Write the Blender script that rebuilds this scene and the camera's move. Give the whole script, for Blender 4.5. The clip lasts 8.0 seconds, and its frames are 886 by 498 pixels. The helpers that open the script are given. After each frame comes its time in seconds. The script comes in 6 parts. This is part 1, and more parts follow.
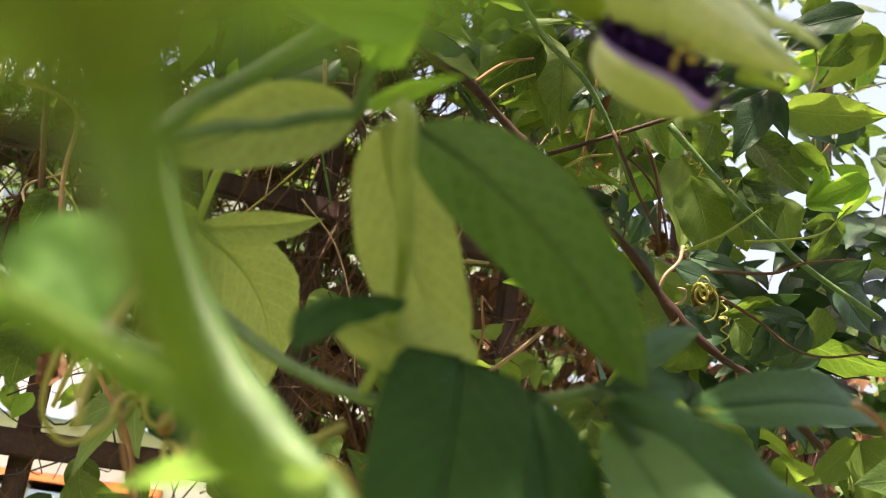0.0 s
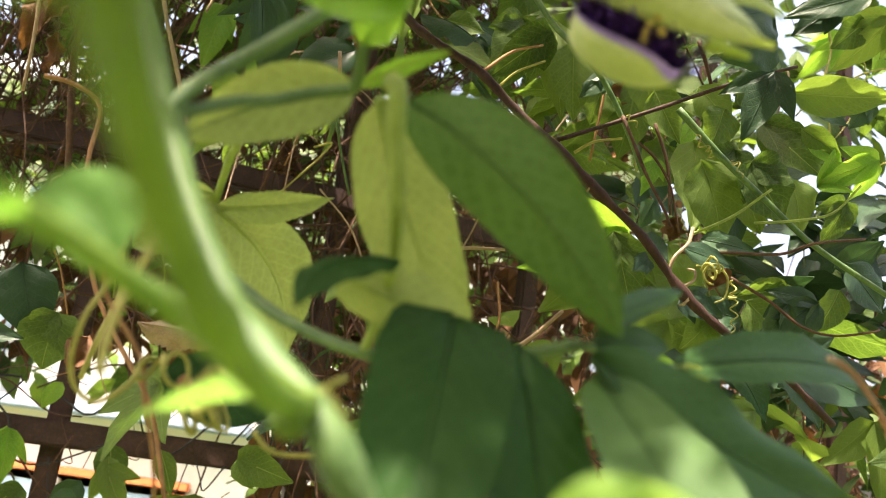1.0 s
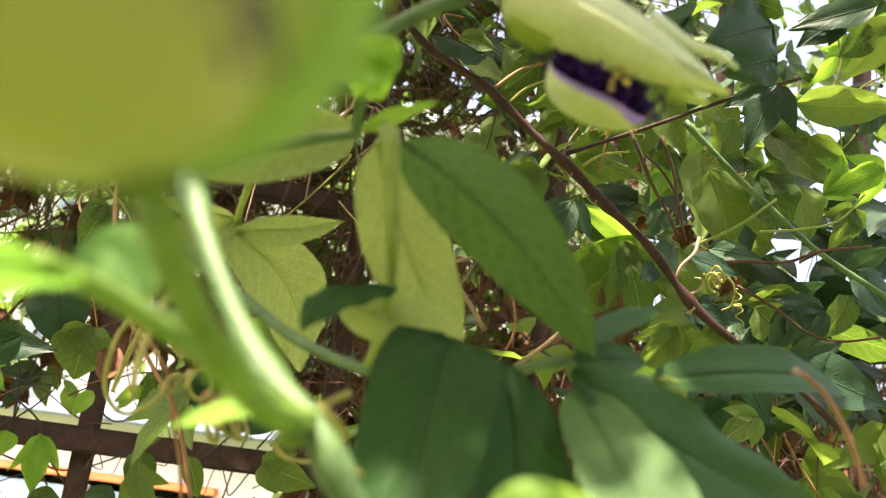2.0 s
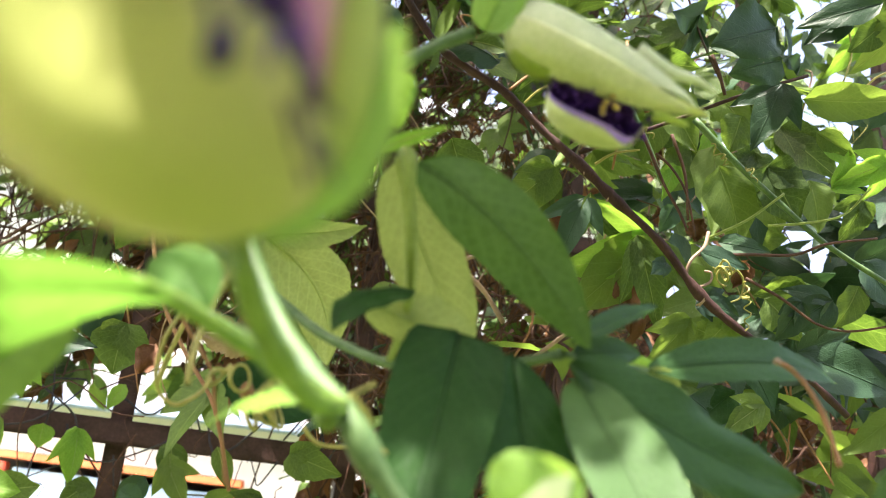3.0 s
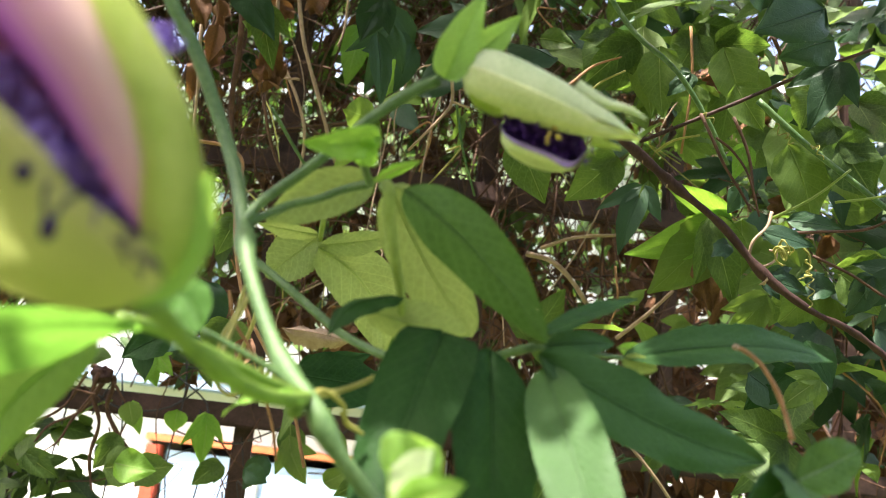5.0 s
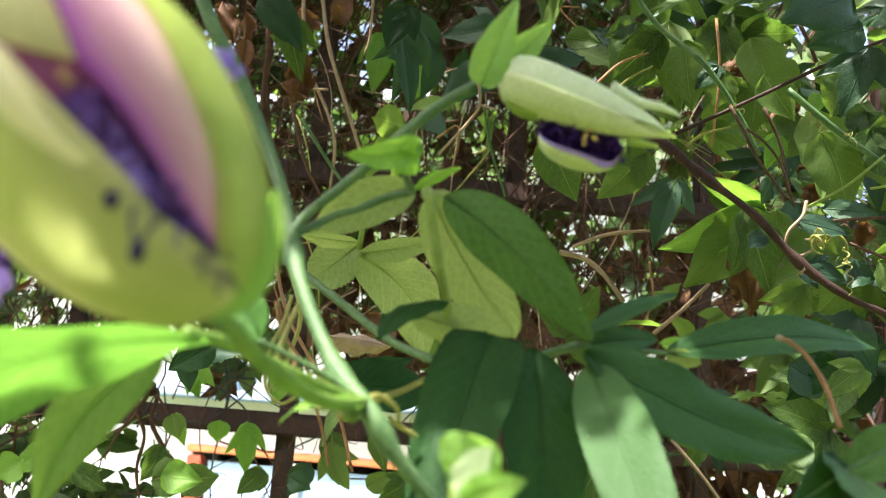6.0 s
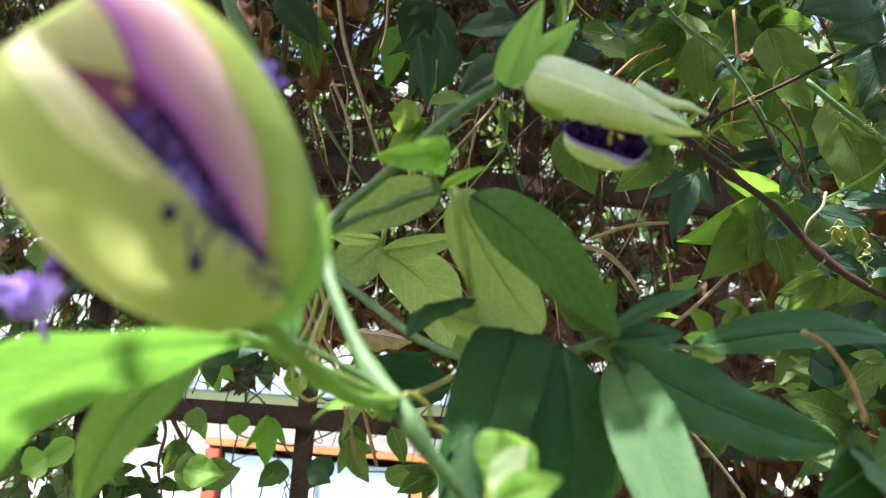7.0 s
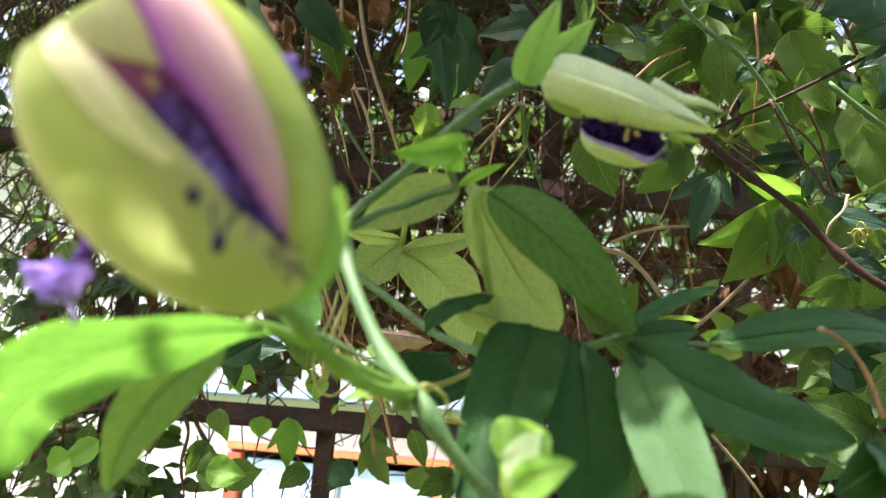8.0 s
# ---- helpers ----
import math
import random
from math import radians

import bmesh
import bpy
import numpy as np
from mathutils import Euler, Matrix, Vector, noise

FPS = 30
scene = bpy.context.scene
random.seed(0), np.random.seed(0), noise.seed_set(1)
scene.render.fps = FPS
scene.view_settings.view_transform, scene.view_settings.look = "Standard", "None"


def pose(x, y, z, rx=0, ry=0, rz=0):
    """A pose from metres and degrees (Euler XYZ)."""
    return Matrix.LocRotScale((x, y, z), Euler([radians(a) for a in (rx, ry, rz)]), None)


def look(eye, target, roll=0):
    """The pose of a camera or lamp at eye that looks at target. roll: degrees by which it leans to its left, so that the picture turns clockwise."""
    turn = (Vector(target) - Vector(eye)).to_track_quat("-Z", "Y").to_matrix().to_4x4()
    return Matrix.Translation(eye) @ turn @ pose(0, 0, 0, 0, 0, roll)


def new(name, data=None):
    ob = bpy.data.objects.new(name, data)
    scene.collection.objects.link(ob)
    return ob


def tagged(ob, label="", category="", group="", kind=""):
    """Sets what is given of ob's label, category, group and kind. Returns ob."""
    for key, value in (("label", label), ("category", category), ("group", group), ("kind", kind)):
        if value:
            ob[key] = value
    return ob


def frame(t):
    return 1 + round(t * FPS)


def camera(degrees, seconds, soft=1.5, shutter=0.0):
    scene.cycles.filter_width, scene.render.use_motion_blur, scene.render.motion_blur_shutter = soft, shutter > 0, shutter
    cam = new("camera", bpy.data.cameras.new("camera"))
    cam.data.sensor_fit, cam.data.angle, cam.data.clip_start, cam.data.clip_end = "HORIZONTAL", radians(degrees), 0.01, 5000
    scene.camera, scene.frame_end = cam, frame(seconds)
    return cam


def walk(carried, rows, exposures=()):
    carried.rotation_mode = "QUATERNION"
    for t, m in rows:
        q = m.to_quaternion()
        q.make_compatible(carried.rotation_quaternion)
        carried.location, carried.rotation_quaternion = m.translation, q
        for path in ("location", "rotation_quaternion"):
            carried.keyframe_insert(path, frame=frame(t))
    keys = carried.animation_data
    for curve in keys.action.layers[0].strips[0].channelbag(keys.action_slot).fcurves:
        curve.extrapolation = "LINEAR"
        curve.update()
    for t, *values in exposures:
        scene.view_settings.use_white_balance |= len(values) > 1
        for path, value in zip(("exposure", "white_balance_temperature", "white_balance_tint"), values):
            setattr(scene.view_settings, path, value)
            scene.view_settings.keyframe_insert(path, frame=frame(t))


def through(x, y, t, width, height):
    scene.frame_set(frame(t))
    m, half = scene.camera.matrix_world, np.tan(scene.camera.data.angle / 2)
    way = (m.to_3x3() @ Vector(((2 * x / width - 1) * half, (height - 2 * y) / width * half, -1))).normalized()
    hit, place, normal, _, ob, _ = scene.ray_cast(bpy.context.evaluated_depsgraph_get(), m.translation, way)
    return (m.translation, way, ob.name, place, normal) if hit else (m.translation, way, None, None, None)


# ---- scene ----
# ---- camera: a phone held among the leaves, a hand's width from the buds ----
cam = camera(53.0, 8.0, soft=0.65)
cam.data.dof.use_dof = True
cam.data.dof.focus_distance = 0.45
cam.data.dof.aperture_fstop = 20.0
PATH = [
    (0, (0.01875, 0.01770, 1.36789), (-0.0309, 1.9473, 1.8915), 8.14),
    (0.5, (0.01898, 0.01713, 1.36756), (-0.0251, 1.9513, 1.8745), 7.62),
    (1, (0.02436, 0.00909, 1.36142), (-0.0745, 1.9421, 1.8653), 7.77),
    (1.2, (0.02786, 0.00731, 1.36077), (-0.0754, 1.9408, 1.8618), 7.36),
    (1.5, (0.02948, 0.00192, 1.36180), (-0.0878, 1.9329, 1.8693), 6.91),
    (1.7, (0.03028, -0.00059, 1.36221), (-0.1019, 1.9294, 1.8700), 7.10),
    (2.8, (0.02897, -0.02591, 1.36044), (-0.1524, 1.9045, 1.8511), 7.63),
    (3, (0.03282, -0.02664, 1.36013), (-0.1646, 1.9044, 1.8420), 7.23),
    (3.5, (0.05049, -0.04046, 1.36368), (-0.3338, 1.8711, 1.8089), 7.75),
    (4, (0.05757, -0.04323, 1.36427), (-0.3930, 1.8567, 1.7970), 6.97),
    (4.2, (0.05970, -0.04706, 1.36364), (-0.3967, 1.8521, 1.7938), 6.99),
    (5.3, (0.06908, -0.05537, 1.36340), (-0.4264, 1.8407, 1.7629), 5.82),
    (5.5, (0.06715, -0.05454, 1.36285), (-0.4474, 1.8363, 1.7631), 5.31),
    (6, (0.06619, -0.06002, 1.36285), (-0.4720, 1.8235, 1.7661), 4.50),
    (6.5, (0.06493, -0.06299, 1.36682), (-0.4920, 1.8150, 1.7704), 3.54),
    (7, (0.06381, -0.06350, 1.36362), (-0.5034, 1.8156, 1.7474), 4.11),
    (7.5, (0.06478, -0.06234, 1.35823), (-0.5360, 1.8071, 1.7380), 4.47),
    (8, (0.06547, -0.06555, 1.36085), (-0.5482, 1.7970, 1.7538), 4.54),
]
walk(cam, [(t, look(eye, target, roll)) for t, eye, target, roll in PATH], [(0.0, 1.97, 7500, 20), (1.0, 2.26, 7450, 18), (1.5, 2.32, 7500, 20), (3.0, 2.45, 6500, 21), (3.5, 2.3, 6400, 16), (4.0, 2.25, 6500, 17), (6.0, 2.18, 6200, 12), (7.0, 2.10, 5800, 16), (7.5, 2.13, 6250, 15), (8.0, 2.10, 6100, 15)])

# ---- world, sun, exposure ----
SUN_FROM = Vector((-0.22, -0.28, 0.935)).normalized()
world = bpy.data.worlds.new("sky")
scene.world = world
world.use_nodes = True
wn = world.node_tree.nodes
sky = wn.new("ShaderNodeTexSky")
sky.sky_type = "NISHITA"
sky.sun_disc = False
sky.sun_elevation = math.asin(SUN_FROM.z)
sky.sun_rotation = math.atan2(SUN_FROM.x, SUN_FROM.y)
sky.dust_density = 9.0
world.node_tree.links.new(sky.outputs["Color"], wn["Background"].inputs["Color"])
wn["Background"].inputs["Strength"].default_value = 0.15
sun = new("sun", bpy.data.lights.new("sun", "SUN"))
sun.data.energy, sun.data.angle, sun.data.color = 5.0, radians(0.55), (1.0, 0.95, 0.86)
sun.matrix_world = look((0, 0, 0), -SUN_FROM)


# ---- materials ----
def links_of(m):
    return m.node_tree.nodes, m.node_tree.links


def value(nodes, links, op, a, b=None, c=None):
    n = nodes.new("ShaderNodeMath")
    n.operation = op
    for k, v in enumerate((a, b, c)):
        if v is None:
            continue
        if isinstance(v, (int, float)):
            n.inputs[k].default_value = v
        else:
            links.new(v, n.inputs[k])
    return n.outputs[0]


def blend(nodes, links, fac, a, b, kind="MIX"):
    n = nodes.new("ShaderNodeMix")
    n.data_type, n.blend_type = "RGBA", kind
    for sock, v in ((n.inputs[0], fac), (n.inputs[6], a), (n.inputs[7], b)):
        if isinstance(v, (int, float)):
            sock.default_value = v
        elif isinstance(v, tuple):
            sock.default_value = (*v, 1.0)
        else:
            links.new(v, sock)
    return n.outputs[2]


def grain(nodes, links, coord, scale, detail=4.0, rough=0.6):
    n = nodes.new("ShaderNodeTexNoise")
    n.inputs["Scale"].default_value, n.inputs["Detail"].default_value, n.inputs["Roughness"].default_value = scale, detail, rough
    links.new(coord, n.inputs["Vector"])
    return n.outputs["Fac"]


def leaf_material(name, dark, light, through, gloss=0.42, veins=9.0, vein_colour=None, spread=0.5, island=False, show=0.7, shine=0.35):
    """A thin living leaf: blotchy green, side veins, light shining through."""
    m = bpy.data.materials.new(name)
    m.use_nodes = True
    nodes, links = links_of(m)
    bsdf, out = nodes["Principled BSDF"], nodes["Material Output"]
    uv = nodes.new("ShaderNodeUVMap")
    sep = nodes.new("ShaderNodeSeparateXYZ")
    links.new(uv.outputs[0], sep.inputs[0])
    geo = nodes.new("ShaderNodeNewGeometry")
    pos = geo.outputs["Position"]
    off = value(nodes, links, "ABSOLUTE", value(nodes, links, "SUBTRACT", sep.outputs[0], 0.5))
    run = value(nodes, links, "SUBTRACT", value(nodes, links, "MULTIPLY", sep.outputs[1], veins), value(nodes, links, "MULTIPLY", off, veins * 0.55))
    wob = grain(nodes, links, pos, 90.0, 2.0)
    run = value(nodes, links, "ADD", run, value(nodes, links, "MULTIPLY", wob, 0.35))
    near = value(nodes, links, "ABSOLUTE", value(nodes, links, "SUBTRACT", value(nodes, links, "FRACT", run), 0.5))
    side = value(nodes, links, "SMOOTH_MIN", value(nodes, links, "MULTIPLY", near, 14.0), 1.0, 0.3)
    side = value(nodes, links, "SUBTRACT", 1.0, side)
    mid = value(nodes, links, "SUBTRACT", 1.0, value(nodes, links, "MINIMUM", value(nodes, links, "MULTIPLY", off, 34.0), 1.0))
    vein = value(nodes, links, "MAXIMUM", value(nodes, links, "MULTIPLY", side, 0.55), mid)
    vein = value(nodes, links, "MAXIMUM", vein, 0.0)
    net = nodes.new("ShaderNodeTexVoronoi")
    net.feature = "DISTANCE_TO_EDGE"
    net.inputs["Scale"].default_value = 420.0
    links.new(pos, net.inputs["Vector"])
    lace = value(nodes, links, "SUBTRACT", 1.0, value(nodes, links, "MINIMUM", value(nodes, links, "MULTIPLY", net.outputs["Distance"], 6.0), 1.0))
    big = grain(nodes, links, pos, 28.0, 3.0)
    fine = grain(nodes, links, pos, 420.0, 5.0, 0.7)
    info = nodes.new("ShaderNodeObjectInfo")
    rand = geo.outputs["Random Per Island"] if island else info.outputs["Random"]
    mixf = value(nodes, links, "ADD", value(nodes, links, "MULTIPLY", big, 0.55), value(nodes, links, "MULTIPLY", fine, 0.35))
    mixf = value(nodes, links, "ADD", mixf, value(nodes, links, "MULTIPLY", value(nodes, links, "SUBTRACT", rand, 0.5), spread))
    ramp = value(nodes, links, "MULTIPLY_ADD", mixf, 1.6, -0.25)
    ramp = value(nodes, links, "MINIMUM", value(nodes, links, "MAXIMUM", ramp, 0.0), 1.0)
    col = blend(nodes, links, ramp, dark, light)
    vc = vein_colour or tuple(min(1.0, c * 1.5 + 0.03) for c in light)
    col = blend(nodes, links, value(nodes, links, "MULTIPLY", lace, 0.30 * show), col, vc)
    col = blend(nodes, links, value(nodes, links, "MULTIPLY", vein, show), col, vc)
    spot = nodes.new("ShaderNodeTexVoronoi")
    spot.inputs["Scale"].default_value = 150.0
    links.new(pos, spot.inputs["Vector"])
    dust = value(nodes, links, "MULTIPLY", value(nodes, links, "LESS_THAN", spot.outputs["Distance"], 0.06), value(nodes, links, "GREATER_THAN", big, 0.56))
    col = blend(nodes, links, value(nodes, links, "MULTIPLY", dust, 0.35), col, (0.42, 0.42, 0.28))
    links.new(col, bsdf.inputs["Base Color"])
    bsdf.inputs["Specular IOR Level"].default_value = shine
    links.new(value(nodes, links, "MULTIPLY_ADD", fine, 0.3, gloss - 0.12), bsdf.inputs["Roughness"])
    bump = nodes.new("ShaderNodeBump")
    bump.inputs["Strength"].default_value = 0.38
    bump.inputs["Distance"].default_value = 0.0006
    links.new(value(nodes, links, "ADD", value(nodes, links, "MULTIPLY", value(nodes, links, "MAXIMUM", vein, value(nodes, links, "MULTIPLY", lace, 0.3)), -0.9), value(nodes, links, "MULTIPLY", fine, 0.8)), bump.inputs["Height"])
    links.new(bump.outputs[0], bsdf.inputs["Normal"])
    tr = nodes.new("ShaderNodeBsdfTranslucent")
    bright = blend(nodes, links, 1.0, col, (1.0, 0.97, 0.55), "MULTIPLY")
    gain = nodes.new("ShaderNodeVectorMath")
    gain.operation = "SCALE"
    gain.inputs["Scale"].default_value = 2.0
    links.new(bright, gain.inputs[0])
    links.new(gain.outputs[0], tr.inputs["Color"])
    mix = nodes.new("ShaderNodeMixShader")
    mix.inputs[0].default_value = through
    links.new(bsdf.outputs[0], mix.inputs[1])
    links.new(tr.outputs[0], mix.inputs[2])
    links.new(mix.outputs[0], out.inputs[0])
    return m


def plain_material(name, dark, light, rough=0.6, scale=60.0, bump=0.3, metal=0.0, through=0.0, stretch=(1, 1, 1), depth=0.0008, fine_scale=8.0, spec=0.3):
    """A surface with stains at one scale and grain at a finer one."""
    m = bpy.data.materials.new(name)
    m.use_nodes = True
    nodes, links = links_of(m)
    bsdf, out = nodes["Principled BSDF"], nodes["Material Output"]
    tc = nodes.new("ShaderNodeTexCoord")
    mp = nodes.new("ShaderNodeMapping")
    mp.inputs["Scale"].default_value = stretch
    links.new(tc.outputs["Object"], mp.inputs["Vector"])
    big = grain(nodes, links, mp.outputs[0], scale, 4.0)
    fine = grain(nodes, links, mp.outputs[0], scale * fine_scale, 5.0, 0.7)
    f = value(nodes, links, "ADD", value(nodes, links, "MULTIPLY", big, 0.7), value(nodes, links, "MULTIPLY", fine, 0.5))
    f = value(nodes, links, "MINIMUM", value(nodes, links, "MAXIMUM", value(nodes, links, "MULTIPLY_ADD", f, 2.2, -0.8), 0.0), 1.0)
    col = blend(nodes, links, f, dark, light)
    links.new(col, bsdf.inputs["Base Color"])
    bsdf.inputs["Metallic"].default_value = metal
    bsdf.inputs["Specular IOR Level"].default_value = spec
    links.new(value(nodes, links, "MULTIPLY_ADD", fine, 0.3, rough - 0.15), bsdf.inputs["Roughness"])
    b = nodes.new("ShaderNodeBump")
    b.inputs["Strength"].default_value, b.inputs["Distance"].default_value = bump, depth
    links.new(f, b.inputs["Height"])
    links.new(b.outputs[0], bsdf.inputs["Normal"])
    if through:
        tr = nodes.new("ShaderNodeBsdfTranslucent")
        gain = nodes.new("ShaderNodeVectorMath")
        gain.operation = "SCALE"
        gain.inputs["Scale"].default_value = 1.7
        links.new(col, gain.inputs[0])
        links.new(gain.outputs[0], tr.inputs["Color"])
        mix = nodes.new("ShaderNodeMixShader")
        mix.inputs[0].default_value = through
        links.new(bsdf.outputs[0], mix.inputs[1])
        links.new(tr.outputs[0], mix.inputs[2])
        links.new(mix.outputs[0], out.inputs[0])
    return m


def banded_material(name, stops, through):
    """A petal whose colour runs across it from one margin to the other, with fine streaks along it."""
    m = bpy.data.materials.new(name)
    m.use_nodes = True
    nodes, links = links_of(m)
    bsdf, out = nodes["Principled BSDF"], nodes["Material Output"]
    uv = nodes.new("ShaderNodeUVMap")
    sep = nodes.new("ShaderNodeSeparateXYZ")
    links.new(uv.outputs[0], sep.inputs[0])
    mp = nodes.new("ShaderNodeMapping")
    mp.inputs["Scale"].default_value = (14.0, 1.6, 1.0)
    links.new(uv.outputs[0], mp.inputs["Vector"])
    streak = grain(nodes, links, mp.outputs[0], 1.6, 4.0, 0.65)
    at = value(nodes, links, "ADD", sep.outputs[0], value(nodes, links, "MULTIPLY_ADD", streak, 0.34, -0.17))
    ramp = nodes.new("ShaderNodeValToRGB")
    ramp.color_ramp.interpolation = "EASE"
    while len(ramp.color_ramp.elements) < len(stops):
        ramp.color_ramp.elements.new(0.5)
    for e, (p, c) in zip(ramp.color_ramp.elements, stops):
        e.position, e.color = p, (*c, 1.0)
    links.new(at, ramp.inputs[0])
    links.new(ramp.outputs[0], bsdf.inputs["Base Color"])
    bsdf.inputs["Roughness"].default_value = 0.55
    bsdf.inputs["Specular IOR Level"].default_value = 0.25
    b = nodes.new("ShaderNodeBump")
    b.inputs["Strength"].default_value, b.inputs["Distance"].default_value = 0.4, 0.0006
    links.new(streak, b.inputs["Height"])
    links.new(b.outputs[0], bsdf.inputs["Normal"])
    tr = nodes.new("ShaderNodeBsdfTranslucent")
    links.new(ramp.outputs[0], tr.inputs["Color"])
    mix = nodes.new("ShaderNodeMixShader")
    mix.inputs[0].default_value = through
    links.new(bsdf.outputs[0], mix.inputs[1])
    links.new(tr.outputs[0], mix.inputs[2])
    links.new(mix.outputs[0], out.inputs[0])
    return m


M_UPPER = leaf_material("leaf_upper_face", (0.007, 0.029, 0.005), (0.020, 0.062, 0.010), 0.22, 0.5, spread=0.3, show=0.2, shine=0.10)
M_UNDER = leaf_material("leaf_underside", (0.150, 0.200, 0.070), (0.235, 0.290, 0.115), 0.45, 0.6, spread=0.3, show=0.45, shine=0.25)
# Upper face again, lightened in colour for lobes that get more daylight.
M_UPPER_LIT = leaf_material("leaf_upper_face_lit", (0.016, 0.052, 0.012), (0.036, 0.088, 0.023), 0.28, 0.5, spread=0.3, show=0.2, shine=0.15)
M_MID = leaf_material("leaf_folded_lobe", (0.030, 0.078, 0.012), (0.072, 0.140, 0.028), 0.35, 0.55, spread=0.2, show=0.45, shine=0.2)
# Paler green with the sun on the lobe put into its colour.
M_LOBE_SUNLIT = leaf_material("lobe_painted_sunlit", (0.036, 0.084, 0.022), (0.056, 0.116, 0.036), 0.30, 0.62, spread=0.2, show=0.12, shine=0.25)
# Young growth; the same bright tone also paints sunlit vine leaves.
M_YOUNG_LIT = leaf_material("young_leaf", (0.120, 0.250, 0.030), (0.200, 0.355, 0.062), 0.50, 0.5, spread=0.3, show=0.4)
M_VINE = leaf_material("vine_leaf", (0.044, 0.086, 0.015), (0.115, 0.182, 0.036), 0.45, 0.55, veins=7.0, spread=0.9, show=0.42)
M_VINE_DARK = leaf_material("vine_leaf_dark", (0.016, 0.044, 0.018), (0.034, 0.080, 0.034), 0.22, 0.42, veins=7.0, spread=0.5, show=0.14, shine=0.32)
M_VINE_MASS = leaf_material("vine_leaf_mass", (0.020, 0.046, 0.010), (0.080, 0.136, 0.024), 0.36, 0.5, veins=7.0, spread=0.9, island=True, show=0.4)
M_DEAD = leaf_material("dead_leaf", (0.045, 0.019, 0.009), (0.175, 0.082, 0.036), 0.18, 0.8, spread=0.8, island=True, show=0.3)
# Pale patches put highlights, as well as bloom, into the stem's colour.
M_STEM = plain_material("green_stem", (0.030, 0.080, 0.020), (0.125, 0.205, 0.070), 0.45, 95.0, 0.35, through=0.12)
# Stem green lightened and yellowed to stand for sun shining through the stalk.
M_STALK_LIT = plain_material("sunlit_stalk", (0.09, 0.17, 0.022), (0.19, 0.28, 0.055), 0.5, 160.0, 0.25, through=0.35)
M_PETIOLE = plain_material("pale_petiole", (0.17, 0.24, 0.045), (0.30, 0.38, 0.10), 0.45, 260.0, 0.2, through=0.25)
M_SEPAL = plain_material("sepal_green", (0.27, 0.35, 0.07), (0.42, 0.49, 0.15), 0.55, 130.0, 0.25, through=0.65)
M_SEPAL_PALE_LIT = plain_material("sepal_pale_lit", (0.40, 0.50, 0.24), (0.60, 0.66, 0.42), 0.5, 130.0, 0.25, through=0.2)
M_SEPAL_CREAM = plain_material("sepal_inner", (0.40, 0.46, 0.14), (0.56, 0.60, 0.26), 0.5, 120.0, 0.2, through=0.6)
M_SEPAL_SOFT = plain_material("sepal_soft", (0.40, 0.47, 0.19), (0.60, 0.64, 0.34), 0.5, 130.0, 0.25, through=0.2)
M_BLUSH = plain_material("sepal_blush", (0.36, 0.40, 0.12), (0.58, 0.50, 0.34), 0.5, 120.0, 0.2, through=0.5)
M_FRESH = leaf_material("fresh_leaf", (0.044, 0.112, 0.018), (0.068, 0.152, 0.032), 0.48, 0.6, spread=0.2, show=0.35, shine=0.12)
M_OLIVE = leaf_material("olive_leaf", (0.105, 0.190, 0.038), (0.165, 0.265, 0.066), 0.45, 0.55, spread=0.2, show=0.3, shine=0.15)
M_BRACT = leaf_material("bract_green", (0.15, 0.29, 0.050), (0.26, 0.41, 0.115), 0.4, 0.55, spread=0.2, show=0.25)
M_PETAL = banded_material("petal_pink", ((0.0, (0.27, 0.06, 0.29)), (0.10, (0.43, 0.15, 0.38)), (0.28, (0.53, 0.27, 0.36)), (0.72, (0.56, 0.38, 0.34)), (1.0, (0.46, 0.47, 0.18))), 0.5)
M_MAROON = plain_material("petal_maroon", (0.10, 0.022, 0.075), (0.24, 0.075, 0.17), 0.55, 150.0, 0.2, through=0.45)
M_SEPAL_BAND = banded_material("sepal_banded", ((0.0, (0.62, 0.60, 0.30)), (0.22, (0.50, 0.54, 0.19)), (0.5, (0.48, 0.54, 0.17)), (0.72, (0.62, 0.63, 0.25)), (1.0, (0.66, 0.58, 0.38))), 0.55)
M_CREAM_SUNLIT = plain_material("sepal_cream_sunlit", (0.66, 0.62, 0.34), (0.82, 0.76, 0.50), 0.5, 130.0, 0.25, through=0.35)
M_CORONA = plain_material("corona_purple", (0.020, 0.006, 0.045), (0.09, 0.035, 0.19), 0.65, 400.0, 0.3, through=0.1, spec=0.1)
M_LILAC = plain_material("corona_lilac", (0.22, 0.12, 0.48), (0.48, 0.34, 0.74), 0.5, 300.0, 0.3, through=0.3)
M_FIL = plain_material("filament_violet", (0.07, 0.033, 0.18), (0.23, 0.13, 0.43), 0.6, 300.0, 0.3, through=0.2, spec=0.1)
M_ANTHER = plain_material("anther", (0.25, 0.20, 0.04), (0.50, 0.36, 0.08), 0.6, 500.0, 0.4)
M_STIGMA = plain_material("stigma", (0.018, 0.012, 0.035), (0.045, 0.032, 0.075), 0.8, 500.0, 0.1, spec=0.05)
M_BARK = plain_material("woody_vine_bark", (0.020, 0.011, 0.010), (0.068, 0.036, 0.027), 0.6, 130.0, 0.5, stretch=(1, 1, 0.35), spec=0.12)
M_TWIG = plain_material("dry_twig", (0.030, 0.013, 0.007), (0.11, 0.052, 0.027), 0.7, 200.0, 0.4)
M_STRAW = plain_material("pale_dry_stem", (0.19, 0.12, 0.07), (0.36, 0.26, 0.17), 0.65, 200.0, 0.4)
